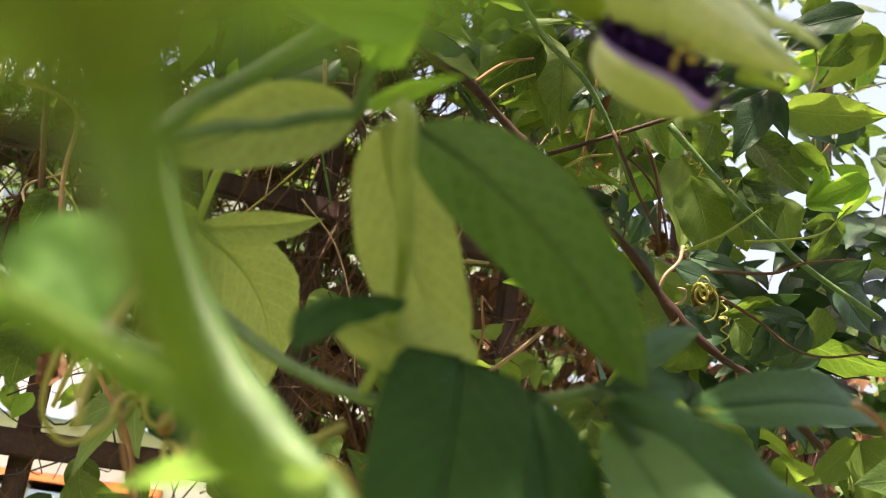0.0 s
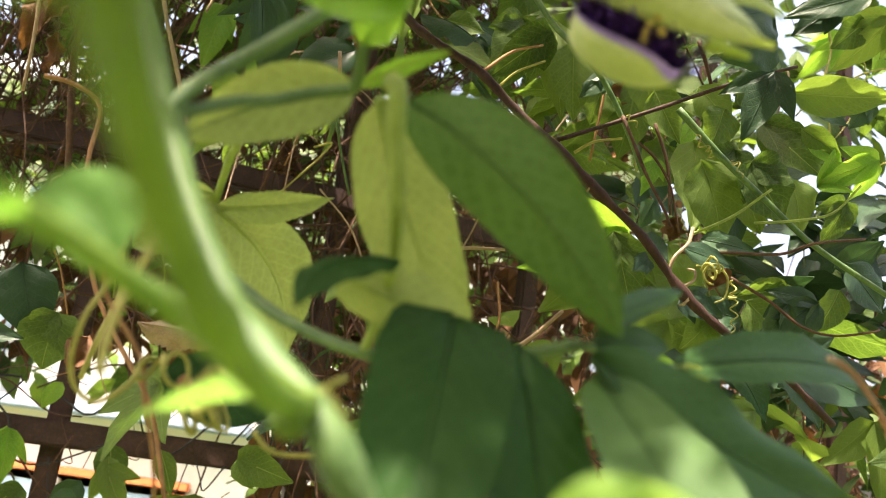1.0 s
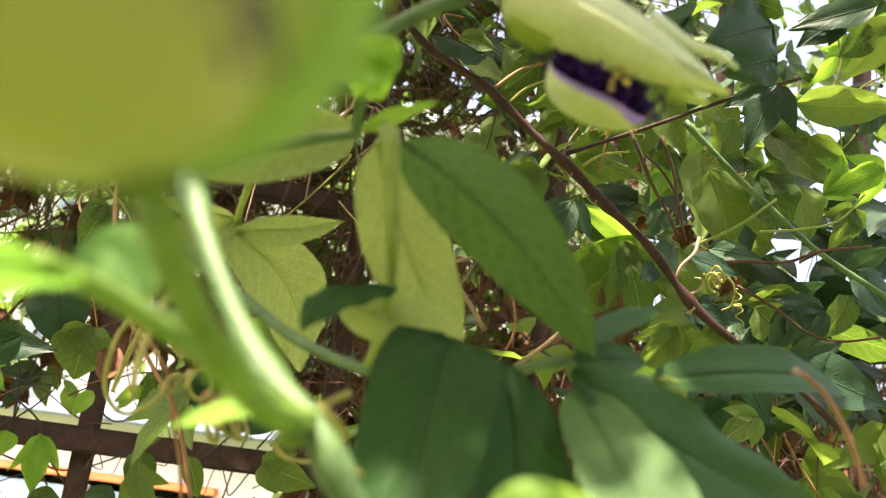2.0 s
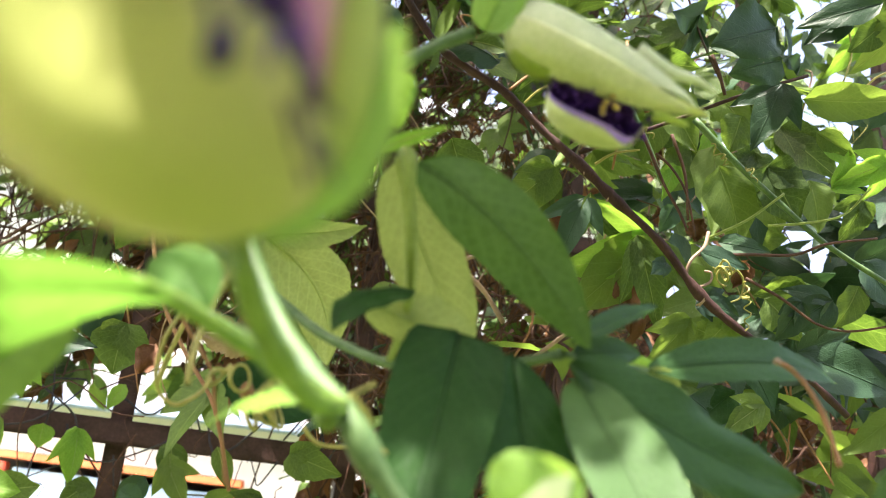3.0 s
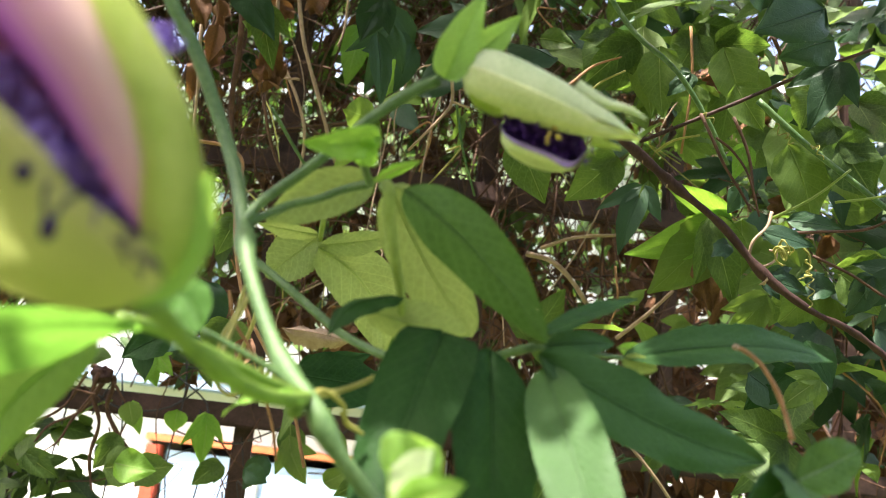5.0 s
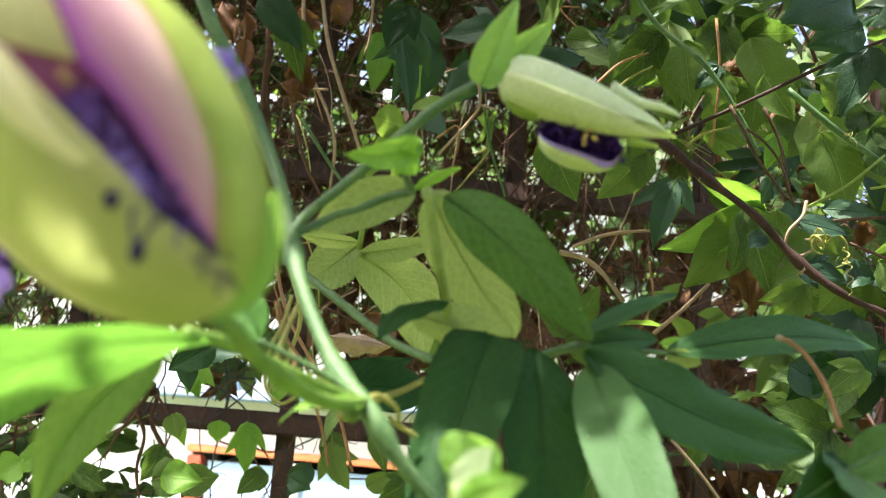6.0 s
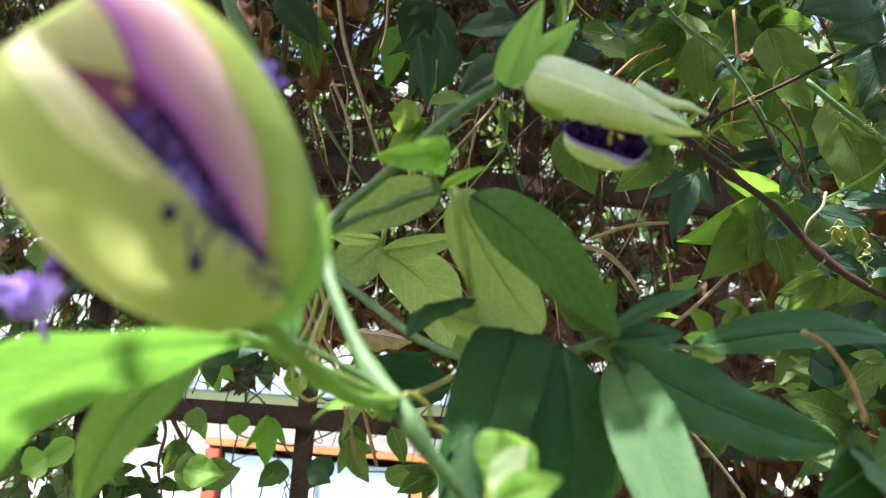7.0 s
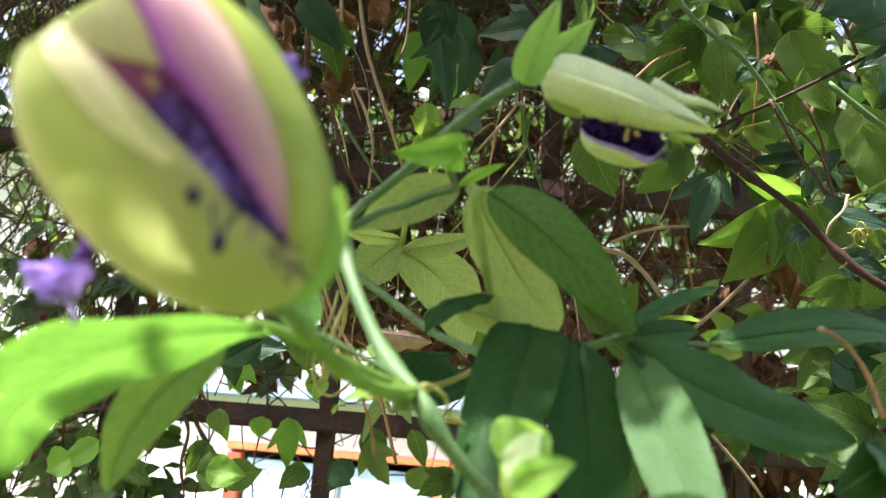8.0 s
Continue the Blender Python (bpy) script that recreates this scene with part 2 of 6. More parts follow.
M_TENDRIL = plain_material("tendril_yellow", (0.19, 0.20, 0.04), (0.36, 0.33, 0.09), 0.5, 300.0, 0.2, through=0.2)
M_RUST = plain_material("tendril_orange", (0.17, 0.080, 0.028), (0.31, 0.165, 0.065), 0.65, 300.0, 0.4)
M_IRON = plain_material("weathered_iron", (0.020, 0.011, 0.009), (0.080, 0.042, 0.032), 0.6, 40.0, 0.5, metal=0.2)
M_WIRE = plain_material("black_wire", (0.012, 0.012, 0.014), (0.04, 0.038, 0.04), 0.5, 90.0, 0.3)
M_SOIL = plain_material("bounce_green_ground", (0.045, 0.075, 0.022), (0.13, 0.15, 0.055), 0.95, 2.5, 0.6, depth=0.02)
M_WALL = plain_material("white_render", (0.70, 0.69, 0.66), (0.82, 0.81, 0.79), 0.8, 3.0, 0.3, depth=0.004)
M_EARTH = plain_material("brown_render", (0.10, 0.085, 0.06), (0.17, 0.145, 0.10), 0.9, 3.0, 0.4, depth=0.006)
M_ORANGE = plain_material("orange_paint", (0.50, 0.13, 0.045), (0.68, 0.22, 0.09), 0.55, 6.0, 0.3)
M_RED = plain_material("red_paint", (0.36, 0.055, 0.030), (0.50, 0.10, 0.055), 0.55, 6.0, 0.3)
M_ROOF = plain_material("roof_sheet", (0.42, 0.47, 0.52), (0.60, 0.64, 0.68), 0.5, 4.0, 0.3)
M_GUTTER = plain_material("gutter_blue", (0.25, 0.34, 0.46), (0.36, 0.45, 0.57), 0.5, 5.0, 0.2)
M_PANE = bpy.data.materials.new("window_glass")
M_PANE.use_nodes = True
M_PANE.node_tree.nodes["Principled BSDF"].inputs["Base Color"].default_value = (0.42, 0.58, 0.84, 1)
M_PANE.node_tree.nodes["Principled BSDF"].inputs["Roughness"].default_value = 0.06
M_PANE.node_tree.nodes["Principled BSDF"].inputs["Specular IOR Level"].default_value = 0.9


# ---- builders ----
def part(name, bm, material, parent=None, label="", smooth=True):
    me = bpy.data.meshes.new(name)
    bm.to_mesh(me)
    bm.free()
    if smooth:
        me.shade_smooth()
    me.materials.append(material)
    ob = new(name, me)
    if parent:
        ob.parent = parent
    if label:
        ob["label"] = label
    return ob


def thing(name, label, category, group="", kind=""):
    return tagged(new(name), label, category, group, kind)


def smooth_line(points, steps=6):
    """A Catmull-Rom line through the points."""
    p = [Vector(q) for q in points]
    p = [2 * p[0] - p[1], *p, 2 * p[-1] - p[-2]]
    out = []
    for a, b, c, d in zip(p, p[1:], p[2:], p[3:]):
        for k in range(steps):
            t = k / steps
            out.append(0.5 * (2 * b + (c - a) * t + (2 * a - 5 * b + 4 * c - d) * t * t + (3 * b - a - 3 * c + d) * t ** 3))
    return out + [p[-2]]


def tube(points, r0, r1=None, sides=8, steps=6, bm=None, swell=(), lumps=0.0):
    """A round stem along the points, tapering from r0 to r1, with swollen nodes at some shares of its length."""
    bm = bm or bmesh.new()
    r1 = r0 if r1 is None else r1
    line = smooth_line(points, steps) if steps > 1 else [Vector(q) for q in points]
    side = Vector((0.3, 0.2, 1.0))
    rings = []
    for k, p in enumerate(line):
        d = (line[min(k + 1, len(line) - 1)] - line[max(k - 1, 0)]).normalized()
        side = (side - side.dot(d) * d).normalized() if abs(side.dot(d)) < 0.999 else d.orthogonal().normalized()
        up = d.cross(side)
        s = k / (len(line) - 1)
        r = r0 + (r1 - r0) * s
        for c in swell:
            r *= 1 + 0.5 * math.exp(-((s - c) / 0.03) ** 2)
        if lumps:
            r *= 1 + lumps * noise.noise(p * 180)
        rings.append([bm.verts.new(p + r * (math.cos(a) * side + math.sin(a) * up)) for a in (6.2832 * j / sides for j in range(sides))])
    for a, b in zip(rings, rings[1:]):
        for j in range(sides):
            bm.faces.new((a[j], a[(j + 1) % sides], b[(j + 1) % sides], b[j]))
    bm.faces.new(rings[0][::-1])
    bm.faces.new(rings[-1])
    return bm


def coil(start, end, radius, turns, wire, bm=None, grow=1.0, sides=6):
    """A curled tendril: a helix from start to end."""
    a, b = Vector(start), Vector(end)
    d = (b - a)
    u = d.orthogonal().normalized()
    v = d.normalized().cross(u)
    n = int(turns * 12)
    pts = []
    for k in range(n + 1):
        s = k / n
        r = radius * (1 + (grow - 1) * s) * (0.8 + 0.9 * noise.noise(a * 40 + Vector((s * 4, 0, 0))))
        drift = radius * 0.9 * noise.noise_vector(a * 70 + Vector((0, s * 3.5, 0)))
        pts.append(a + drift + d * (s + 0.16 * math.sin(7 * s + a.x * 90)) + r * (math.cos(6.2832 * turns * s) * u + math.sin(6.2832 * turns * s) * v))
    return tube(pts, wire, wire * 0.7, sides, 1, bm)


SHAPES = {"taper": (0.36, 0.95), "ovate": (0.55, 0.80), "pointed": (0.58, 1.08), "lance": (0.75, 1.0), "round": (0.42, 0.52), "broad": (0.15, 0.50), "drop": (0.9, 0.55)}


def blade(base, tip, facing, width, shape="ovate", bend=0.08, fold=0.12, ruffle=0.03, teeth=0.03, nu=8, nv=18, seed=0, bm=None, sway=0.0):
    """A leaf blade from base to tip. facing: the way its face looks; width in metres; bend arches it, fold lifts its halves, sway bows it sideways."""
    own = bm is None
    bm = bm or bmesh.new()
    uvs = bm.loops.layers.uv.verify()
    base, tip = Vector(base), Vector(tip)
    ex = tip - base
    size = ex.length
    ex.normalize()
    ez = Vector(facing)
    ez = (ez - ez.dot(ex) * ex).normalized()
    ey = ez.cross(ex)
    a, b = SHAPES[shape]
    top = (a / (a + b)) ** a * (b / (a + b)) ** b
    rows = []
    for i in range(nv + 1):
        s = i / nv
        w = 0.5 * width * ((s ** a) * ((1 - s) ** b) / top if 0 < s < 1 else 0.0)
        w = max(w, 0.012 * width)
        saw = 1 + teeth * (1 - ((s * nv / 3.0) % 1.0) * 2)
        row = []
        for j in range(-nu, nu + 1):
            q = j / nu
            edge = w * (saw if abs(j) == nu else 1.0)
            y = q * edge
            n1 = noise.noise(Vector((s * 3.1 + seed * 7.3, q * 1.4, seed * 1.7)))
            z = bend * size * 4 * s * (1 - s) + fold * abs(y) + ruffle * width * (n1 * abs(q) * 2 + 0.5 * math.sin(s * 21 + seed + (q > 0) * 1.9) * abs(q) ** 3)
            z -= 0.05 * width * (1 - abs(q)) ** 6 * (1 - s)
            row.append(bm.verts.new(base + ex * (size * s) + ey * (y + sway * size * 4 * s * (1 - s)) + ez * z))
        rows.append(row)
    for i in range(nv):
        for j in range(2 * nu):
            f = bm.faces.new((rows[i][j], rows[i][j + 1], rows[i + 1][j + 1], rows[i + 1][j]))
            for loop, (di, dj) in zip(f.loops, ((0, 0), (0, 1), (1, 1), (1, 0))):
                loop[uvs].uv = ((j + dj) / (2 * nu), (i + di) / nv)
    if own:
        mid = []
        for k in range(9):
            s = k / 8 * 0.96
            mid.append(base + ex * (size * s) + ey * (sway * size * 4 * s * (1 - s)) + ez * (bend * size * 4 * s * (1 - s) - 0.03 * width * (1 - s)))
        return bm, mid
    return bm


def leaf(parent, base, tip, facing, width, material=None, rib=None, thick=0.0004, label="", **more):
    """A large leaf blade with its raised midrib, as parts of a thing."""
    more = dict(dict(nu=10, nv=45, teeth=0.05, ruffle=0.05), **more)
    bm, mid = blade(base, tip, facing, width, **more)
    ob = part("leaf_blade", bm, material or M_UNDER, parent, label)
    part("midrib", tube(mid, thick, thick * 0.25, 6, 2), rib or M_PETIOLE, ob)
    return ob


def shell(base, axis, facing, length, radius, a0, a1, shape=(0.5, 0.6), nu=14, nv=20, keel=0.0, thick=0.0009):
    """A spoon-shaped sepal or petal: the part of a pod's wall between two angles round its axis, with thickness."""
    bm = bmesh.new()
    uvs = bm.loops.layers.uv.verify()
    base, ex = Vector(base), Vector(axis).normalized()
    ez = Vector(facing)
    ez = (ez - ez.dot(ex) * ex).normalized()
    ey = ez.cross(ex)
    a, b = shape
    top = (a / (a + b)) ** a * (b / (a + b)) ** b
    layers = []
    for inner in (0, 1) if thick else (0,):
        grid = []
        for i in range(nv + 1):
            s = i / nv
            r = radius * ((max(s, 0.002) ** a) * (max(1 - s, 0.0015) ** b) / top)
            pinch = 1.0 if s < 0.55 else 1.0 - 0.75 * ((s - 0.55) / 0.45) ** 2
            mid, half = radians((a0 + a1) / 2), radians((a1 - a0) / 2)
            row = []
            for j in range(nu + 1):
                q = 2 * j / nu - 1
                ang = mid + half * pinch * q
                rr = r * (1 + keel * (1 - abs(q)) ** 3 + 0.02 * noise.noise(Vector((s * 4, q * 2, a0)))) - inner * thick * (1 - abs(q) ** 4 * 0.8)
                row.append(bm.verts.new(base + ex * (length * s) + rr * (math.cos(ang) * ez + math.sin(ang) * ey)))
            grid.append(row)
        layers.append(grid)
    if not thick:
        for i in range(nv):
            for j in range(nu):
                f = bm.faces.new((layers[0][i][j], layers[0][i][j + 1], layers[0][i + 1][j + 1], layers[0][i + 1][j]))
                for loop, (di, dj) in zip(f.loops, ((0, 0), (0, 1), (1, 1), (1, 0))):
                    loop[uvs].uv = ((j + dj) / nu, (i + di) / nv)
        return bm
    o, n = layers
    for i in range(nv):
        for j in range(nu):
            bm.faces.new((o[i][j], o[i][j + 1], o[i + 1][j + 1], o[i + 1][j]))
            bm.faces.new((n[i][j], n[i + 1][j], n[i + 1][j + 1], n[i][j + 1]))
        bm.faces.new((o[i][0], o[i + 1][0], n[i + 1][0], n[i][0]))
        bm.faces.new((o[i][nu], n[i][nu], n[i + 1][nu], o[i + 1][nu]))
    for j in range(nu):
        bm.faces.new((o[nv][j], o[nv][j + 1], n[nv][j + 1], n[nv][j]))
        bm.faces.new((o[0][j], n[0][j], n[0][j + 1], o[0][j + 1]))
    return bm


def box(centre, size, bm=None, bevel=0.0):
    bm = bm or bmesh.new()
    got = bmesh.ops.create_cube(bm, size=1.0, matrix=Matrix.LocRotScale(centre, None, size))
    if bevel:
        edges = {e for v in got["verts"] for e in v.link_edges}
        bmesh.ops.bevel(bm, geom=list(edges), offset=bevel, segments=2, affect="EDGES")
    return bm


def blob(centre, size, bm=None, level=2, rough=0.15):
    bm = bm or bmesh.new()
    got = bmesh.ops.create_icosphere(bm, subdivisions=level, radius=1.0)
    for v in got["verts"]:
        c = v.co.copy()
        v.co = Vector(centre) + Vector((c.x * size[0], c.y * size[1], c.z * size[2])) * (1 + rough * noise.noise(c * 2.3 + Vector(centre) * 50))
    return bm


# the way back to the camera, and a few mixes with it
TO_CAMERA = Vector((0.25, -0.93, -0.22)).normalized()
UP = Vector((0, 0, 1))
RIGHT = Vector((0.96, 0.26, 0.0))


def turned(right=0.0, up=0.0):
    """A leaf's facing: set to fit the camera's view, swung to the right and upwards."""
    return (TO_CAMERA + right * RIGHT + up * UP).normalized()


# ---- setting: ground, house, iron trellis ----
# Ground stays out of view; its green is picked to tint the bounced light.
gm = bmesh.new()
bmesh.ops.create_grid(gm, x_segments=60, y_segments=60, size=120.0)
for v in gm.verts:
    v.co.z = 0.03 * noise.noise(v.co * 0.7)
tagged(part("ground", gm, M_SOIL), "unseen green ground to the horizon, its colour chosen to tint bounced light", "ground", kind="structure")

# an unseen plain wall added opposite the trellis closes the place and blocks sky light
tagged(part("unseen_back_wall", box((0.0, -2.3, 1.15), (9.0, 0.2, 2.3), None, 0.01), M_EARTH, smooth=False), "unseen plain brown wall added opposite the trellis to block sky light", "wall", kind="structure")

# a white rendered house across the yard, with an orange-framed window
house = thing("house", "white rendered house with an orange-framed window and blue gutter", "house")
for c, s in (((-4.2, 4.15, 1.4), (3.8, 0.3, 2.8)), ((-0.325, 4.15, 1.4), (1.65, 0.3, 2.8)), ((-1.725, 4.15, 0.15), (1.15, 0.3, 0.3)), ((-1.725, 4.15, 2.0), (1.15, 0.3, 1.6)),
             ((-2.85, 8.0, 1.4), (6.0, 0.3, 2.8)), ((-5.95, 6.15, 1.4), (0.3, 3.5, 2.8)), ((0.35, 6.15, 1.4), (0.3, 3.5, 2.8))):
    part("wall", box(c, s), M_WALL, house, smooth=False)
rf = bmesh.new()
box((-2.8, 6.0, 2.87), (7.2, 4.9, 0.12), rf, 0.02)
part("roof", rf, M_ROOF, house, smooth=False)
win = part("window", box((-1.725, 3.985, 1.195), (1.19, 0.05, 0.036), None, 0.005), M_ORANGE, house, "orange-painted wooden window frame", smooth=False)
for x, m in ((-2.27, M_RED), (-1.18, M_ORANGE)):
    part("jamb", box((x, 3.985, 0.73), (0.08, 0.05, 0.86), None, 0.005), m, win, smooth=False)
part("sill", box((-1.725, 3.97, 0.29), (1.25, 0.2, 0.05), None, 0.006), M_WALL, win, smooth=False)
for x in (-1.975, -1.475):
    part("pane", box((x, 3.992, 0.73), (0.46, 0.008, 0.82)), M_PANE, win, smooth=False)
part("mullion", box((-1.725, 3.985, 0.73), (0.045, 0.06, 0.86), None, 0.005), M_WALL, win, smooth=False)
part("ledge", box((-2.1, 3.95, 1.46), (2.4, 0.12, 0.05), None, 0.012), M_GUTTER, house, "pale blue ledge along the wall", smooth=False)
part("downpipe", tube([(-2.09, 3.93, 1.48), (-2.09, 3.93, 1.9), (-2.09, 3.93, 2.83)], 0.035, 0.035, 12, 2), M_GUTTER, house, "pale blue metal downpipe")


TURN = radians(22.0)
CORNER = (-0.380, 0.905)


def along(x, y, z):
    """A place by its run along the trellis, its depth and its height."""
    dx, dy = x - CORNER[0], y - CORNER[1]
    return Vector((CORNER[0] + dx * math.cos(TURN) - dy * math.sin(TURN), CORNER[1] + dx * math.sin(TURN) + dy * math.cos(TURN), z))


def bar(x, y, z, size, bevel=0.003):
    """A square bar of the trellis, turned with it."""
    bm = box((0, 0, 0), size, None, bevel)
    bmesh.ops.transform(bm, matrix=Matrix.Translation(along(x, y, z)) @ Matrix.Rotation(TURN, 4, "Z"), verts=bm.verts)
    return bm


trellis = thing("iron_trellis", "rusty dark iron trellis of square bars grown over with vines", "trellis")
for z in (1.058, 1.358, 1.658):
    part("rail", bar(0.02, 0.895, z, (1.7, 0.020, 0.026)), M_IRON, trellis, smooth=False)
for k in range(-2, 5):
    part("post", bar(-0.380 + 0.25 * k, 0.917, 1.05, (0.022, 0.022, 2.1)), M_IRON, trellis, smooth=False)
wire = thing("wire_tie", "thin black wires twisted along the trellis rail", "wire")
rng = random.Random(5)
for k in range(7):
    x0 = -0.72 + 0.085 * k
    pts = [along(x0, 0.880, 1.378 + rng.uniform(-0.01, 0.02))]
    for j in range(1, 5):
        pts.append(along(x0 + j * rng.uniform(0.02, 0.045), 0.880 + rng.uniform(-0.02, 0.004), 1.378 + rng.uniform(-0.05, 0.06)))
    part("strand", tube(pts, 0.0012, 0.001, 5, 4), M_WIRE, wire)
for x, z in ((-0.52, 1.33), (-0.46, 1.38), (-0.43, 1.30), (-0.58, 1.36)):
    part("strand", tube([along(x, 0.885, z + 0.06), along(x + 0.012, 0.875, z), along(x + 0.004, 0.880, z - 0.08), along(x + 0.014, 0.885, z - 0.15)], 0.001, 0.001, 5, 4), M_WIRE, wire)

for k in range(10):
    x, z = rng.uniform(-0.66, -0.20), rng.uniform(1.30, 1.40)
    pts = [along(x, rng.uniform(0.84, 0.885), z)]
    for j in range(4):
        pts.append(pts[-1] + Vector((rng.gauss(0, 0.022), rng.gauss(0, 0.008), rng.gauss(-0.022, 0.022))))
    part("strand", tube(pts, rng.uniform(0.0006, 0.0012), 0.0005, 5, 4), rng.choice((M_WIRE, M_TWIG, M_TWIG)), wire)


# ---- the near shoot: stems, leaves and two opening buds ----
shoot = thing("passion_vine_shoot", "green passion vine shoot with smooth stems and tendrils", "vine")
part("stem", tube([(-0.0560, 0.1140, 1.4760), (-0.0476, 0.1165, 1.4568), (-0.0405, 0.1195, 1.4450), (-0.0325, 0.1222, 1.4285), (-0.0256, 0.1208, 1.4155), (-0.0190, 0.1155, 1.4025), (-0.0130, 0.1087, 1.3927), (-0.0059, 0.1042, 1.3819), (0.0018, 0.1000, 1.3724), (0.0092, 0.0953, 1.3671), (0.0150, 0.0955, 1.3592), (0.0196, 0.0985, 1.3536), (0.0250, 0.1010, 1.3480), (0.0330, 0.1050, 1.3390)], 0.00165, 0.00150, 12, 6, swell=(0.42, 0.62, 0.74)), M_STEM, shoot)
part("flower_stalk", tube([(0.0132, 0.0297, 1.3737), (0.0110, 0.0365, 1.3742), (0.0099, 0.0425, 1.3735), (0.0095, 0.0480, 1.3717), (0.0091, 0.0579, 1.3693), (0.0091, 0.0712, 1.3668), (0.0092, 0.0840, 1.3662), (0.0092, 0.0953, 1.3671)], 0.00125, 0.0013, 12, 6, swell=(0.6,)), M_STALK_LIT, shoot)
part("petiole", tube([(0.0092, 0.0953, 1.3671), (0.0053, 0.0858, 1.3688), (0.0004, 0.0765, 1.3716), (-0.0040, 0.0660, 1.3740), (-0.0062, 0.0575, 1.3745)], 0.0010, 0.0010, 10, 6), M_STALK_LIT, shoot)
part("flower_stalk", tube([(-0.0190, 0.1150, 1.4025), (-0.0167, 0.1180, 1.4085), (-0.0107, 0.1200, 1.4147), (-0.0030, 0.1210, 1.4221), (0.0031, 0.1230, 1.4294), (0.0117, 0.1240, 1.4367), (0.0180, 0.1250, 1.4405)], 0.0011, 0.0014, 12, 6), M_STEM, shoot)
part("petiole", tube([(-0.0480, 0.1730, 1.4085), (-0.0330, 0.1700, 1.3995), (-0.0225, 0.1680, 1.3928), (-0.0120, 0.1640, 1.3865), (-0.0030, 0.1600, 1.3828), (0.0060, 0.1556, 1.3803), (0.0150, 0.1555, 1.3800), (0.0270, 0.1540, 1.3815), (0.0410, 0.1510, 1.3855)], 0.0012, 0.0011, 10, 6), M_STEM, shoot)
part("petiole", tube([(0.0060, 0.1556, 1.3803), (0.0086, 0.1500, 1.3872), (0.0102, 0.1420, 1.3938), (0.0104, 0.1330, 1.4000), (0.0094, 0.1290, 1.4079), (0.0089, 0.1264, 1.4144), (0.0077, 0.1276, 1.4162)], 0.0008, 0.0016, 10, 6), M_PETIOLE, shoot, "pale yellow leaf stalk")
part("petiole", tube([(-0.0190, 0.1155, 1.4025), (-0.0146, 0.1280, 1.4106), (-0.0108, 0.1330, 1.4135), (-0.0057, 0.1370, 1.4173), (0.0002, 0.1386, 1.4194)], 0.0009, 0.0010, 10, 6), M_STEM, shoot)
part("tendril", tube([(0.0045, 0.1500, 1.3753), (0.0021, 0.1420, 1.3722), (0.0030, 0.1250, 1.3695), (0.0092, 0.0953, 1.3671)], 0.0007, 0.0008, 8, 6), M_TENDRIL, shoot, "pale yellow curling tendril")
leaf(shoot, (0.0086, 0.0938, 1.3675), (-0.0159, 0.1136, 1.3618), turned(0.1, 0.9), 0.0050, M_YOUNG_LIT, shape="lance", thick=0.0003)
leaf(shoot, (0.0095, 0.0935, 1.3663), (0.0075, 0.0799, 1.3656), turned(0.0, 0.7), 0.0034, M_YOUNG_LIT, shape="lance", thick=0.0003)
part("bud_scale", blob((0.0081, 0.0920, 1.3649), (0.0018, 0.0015, 0.0017), None, 2, 0.2), M_STALK_LIT, shoot)
part("tendril", tube([(0.0092, 0.0953, 1.3671), (0.0090, 0.1029, 1.3688), (0.0110, 0.1092, 1.3667), (0.0110, 0.1120, 1.3636), (0.0134, 0.1162, 1.3617)], 0.00055, 0.0004, 8, 6), M_TENDRIL, shoot, "pale yellow curling tendril")
part("tendril", coil((-0.0065, 0.1107, 1.3680), (-0.0048, 0.1166, 1.3680), 0.0019, 2.0, 0.00036), M_TENDRIL, shoot, "pale yellow curling tendril")
part("tendril", tube([(-0.0221, 0.1316, 1.3917), (-0.0236, 0.1278, 1.3824), (-0.0237, 0.1242, 1.3743), (-0.0233, 0.1233, 1.3692)], 0.0007, 0.0006, 8, 6), M_TENDRIL, shoot, "pale yellow curling tendril")

# five-lobed leaf over the middle, seen from below
palm = thing("passion_leaf", "pale olive underside of a large lobed passion vine leaf", "leaf", "passion leaves")
leaf(palm, (0.0091, 0.1371, 1.4179), (0.0455, 0.1384, 1.3851), turned(0.55, -0.85), 0.0157, M_MID, M_MID, label="glossy folded lobe", shape="ovate", bend=0.10, fold=-0.2, ruffle=0.04, sway=0.078, seed=1, thick=0.0004, teeth=0.01)
leaf(palm, (0.0034, 0.1447, 1.4208), (0.0203, 0.1806, 1.3898), turned(0.05, -0.13), 0.0169, M_UNDER, shape="round", bend=-0.03, fold=0.10, ruffle=0.05, sway=-0.032, seed=2, teeth=0.012)
leaf(palm, (-0.0009, 0.1449, 1.4226), (-0.0271, 0.1429, 1.4095), turned(-0.26, -0.57), 0.0125, M_UNDER, M_STEM, shape="ovate", bend=-0.05, fold=0.15, sway=-0.039, seed=3, teeth=0.012)
leaf(palm, (0.0003, 0.1400, 1.4200), (0.0159, 0.1270, 1.4220), turned(0.3, -0.6), 0.0034, M_YOUNG_LIT, shape="lance", bend=-0.06, seed=4, thick=0.0004)
leaf(palm, (0.0019, 0.1430, 1.3902), (0.0229, 0.1600, 1.3886), turned(0.1, -0.4), 0.0115, M_UNDER, shape="round", bend=0.12, fold=-0.35, seed=5, teeth=0.012)
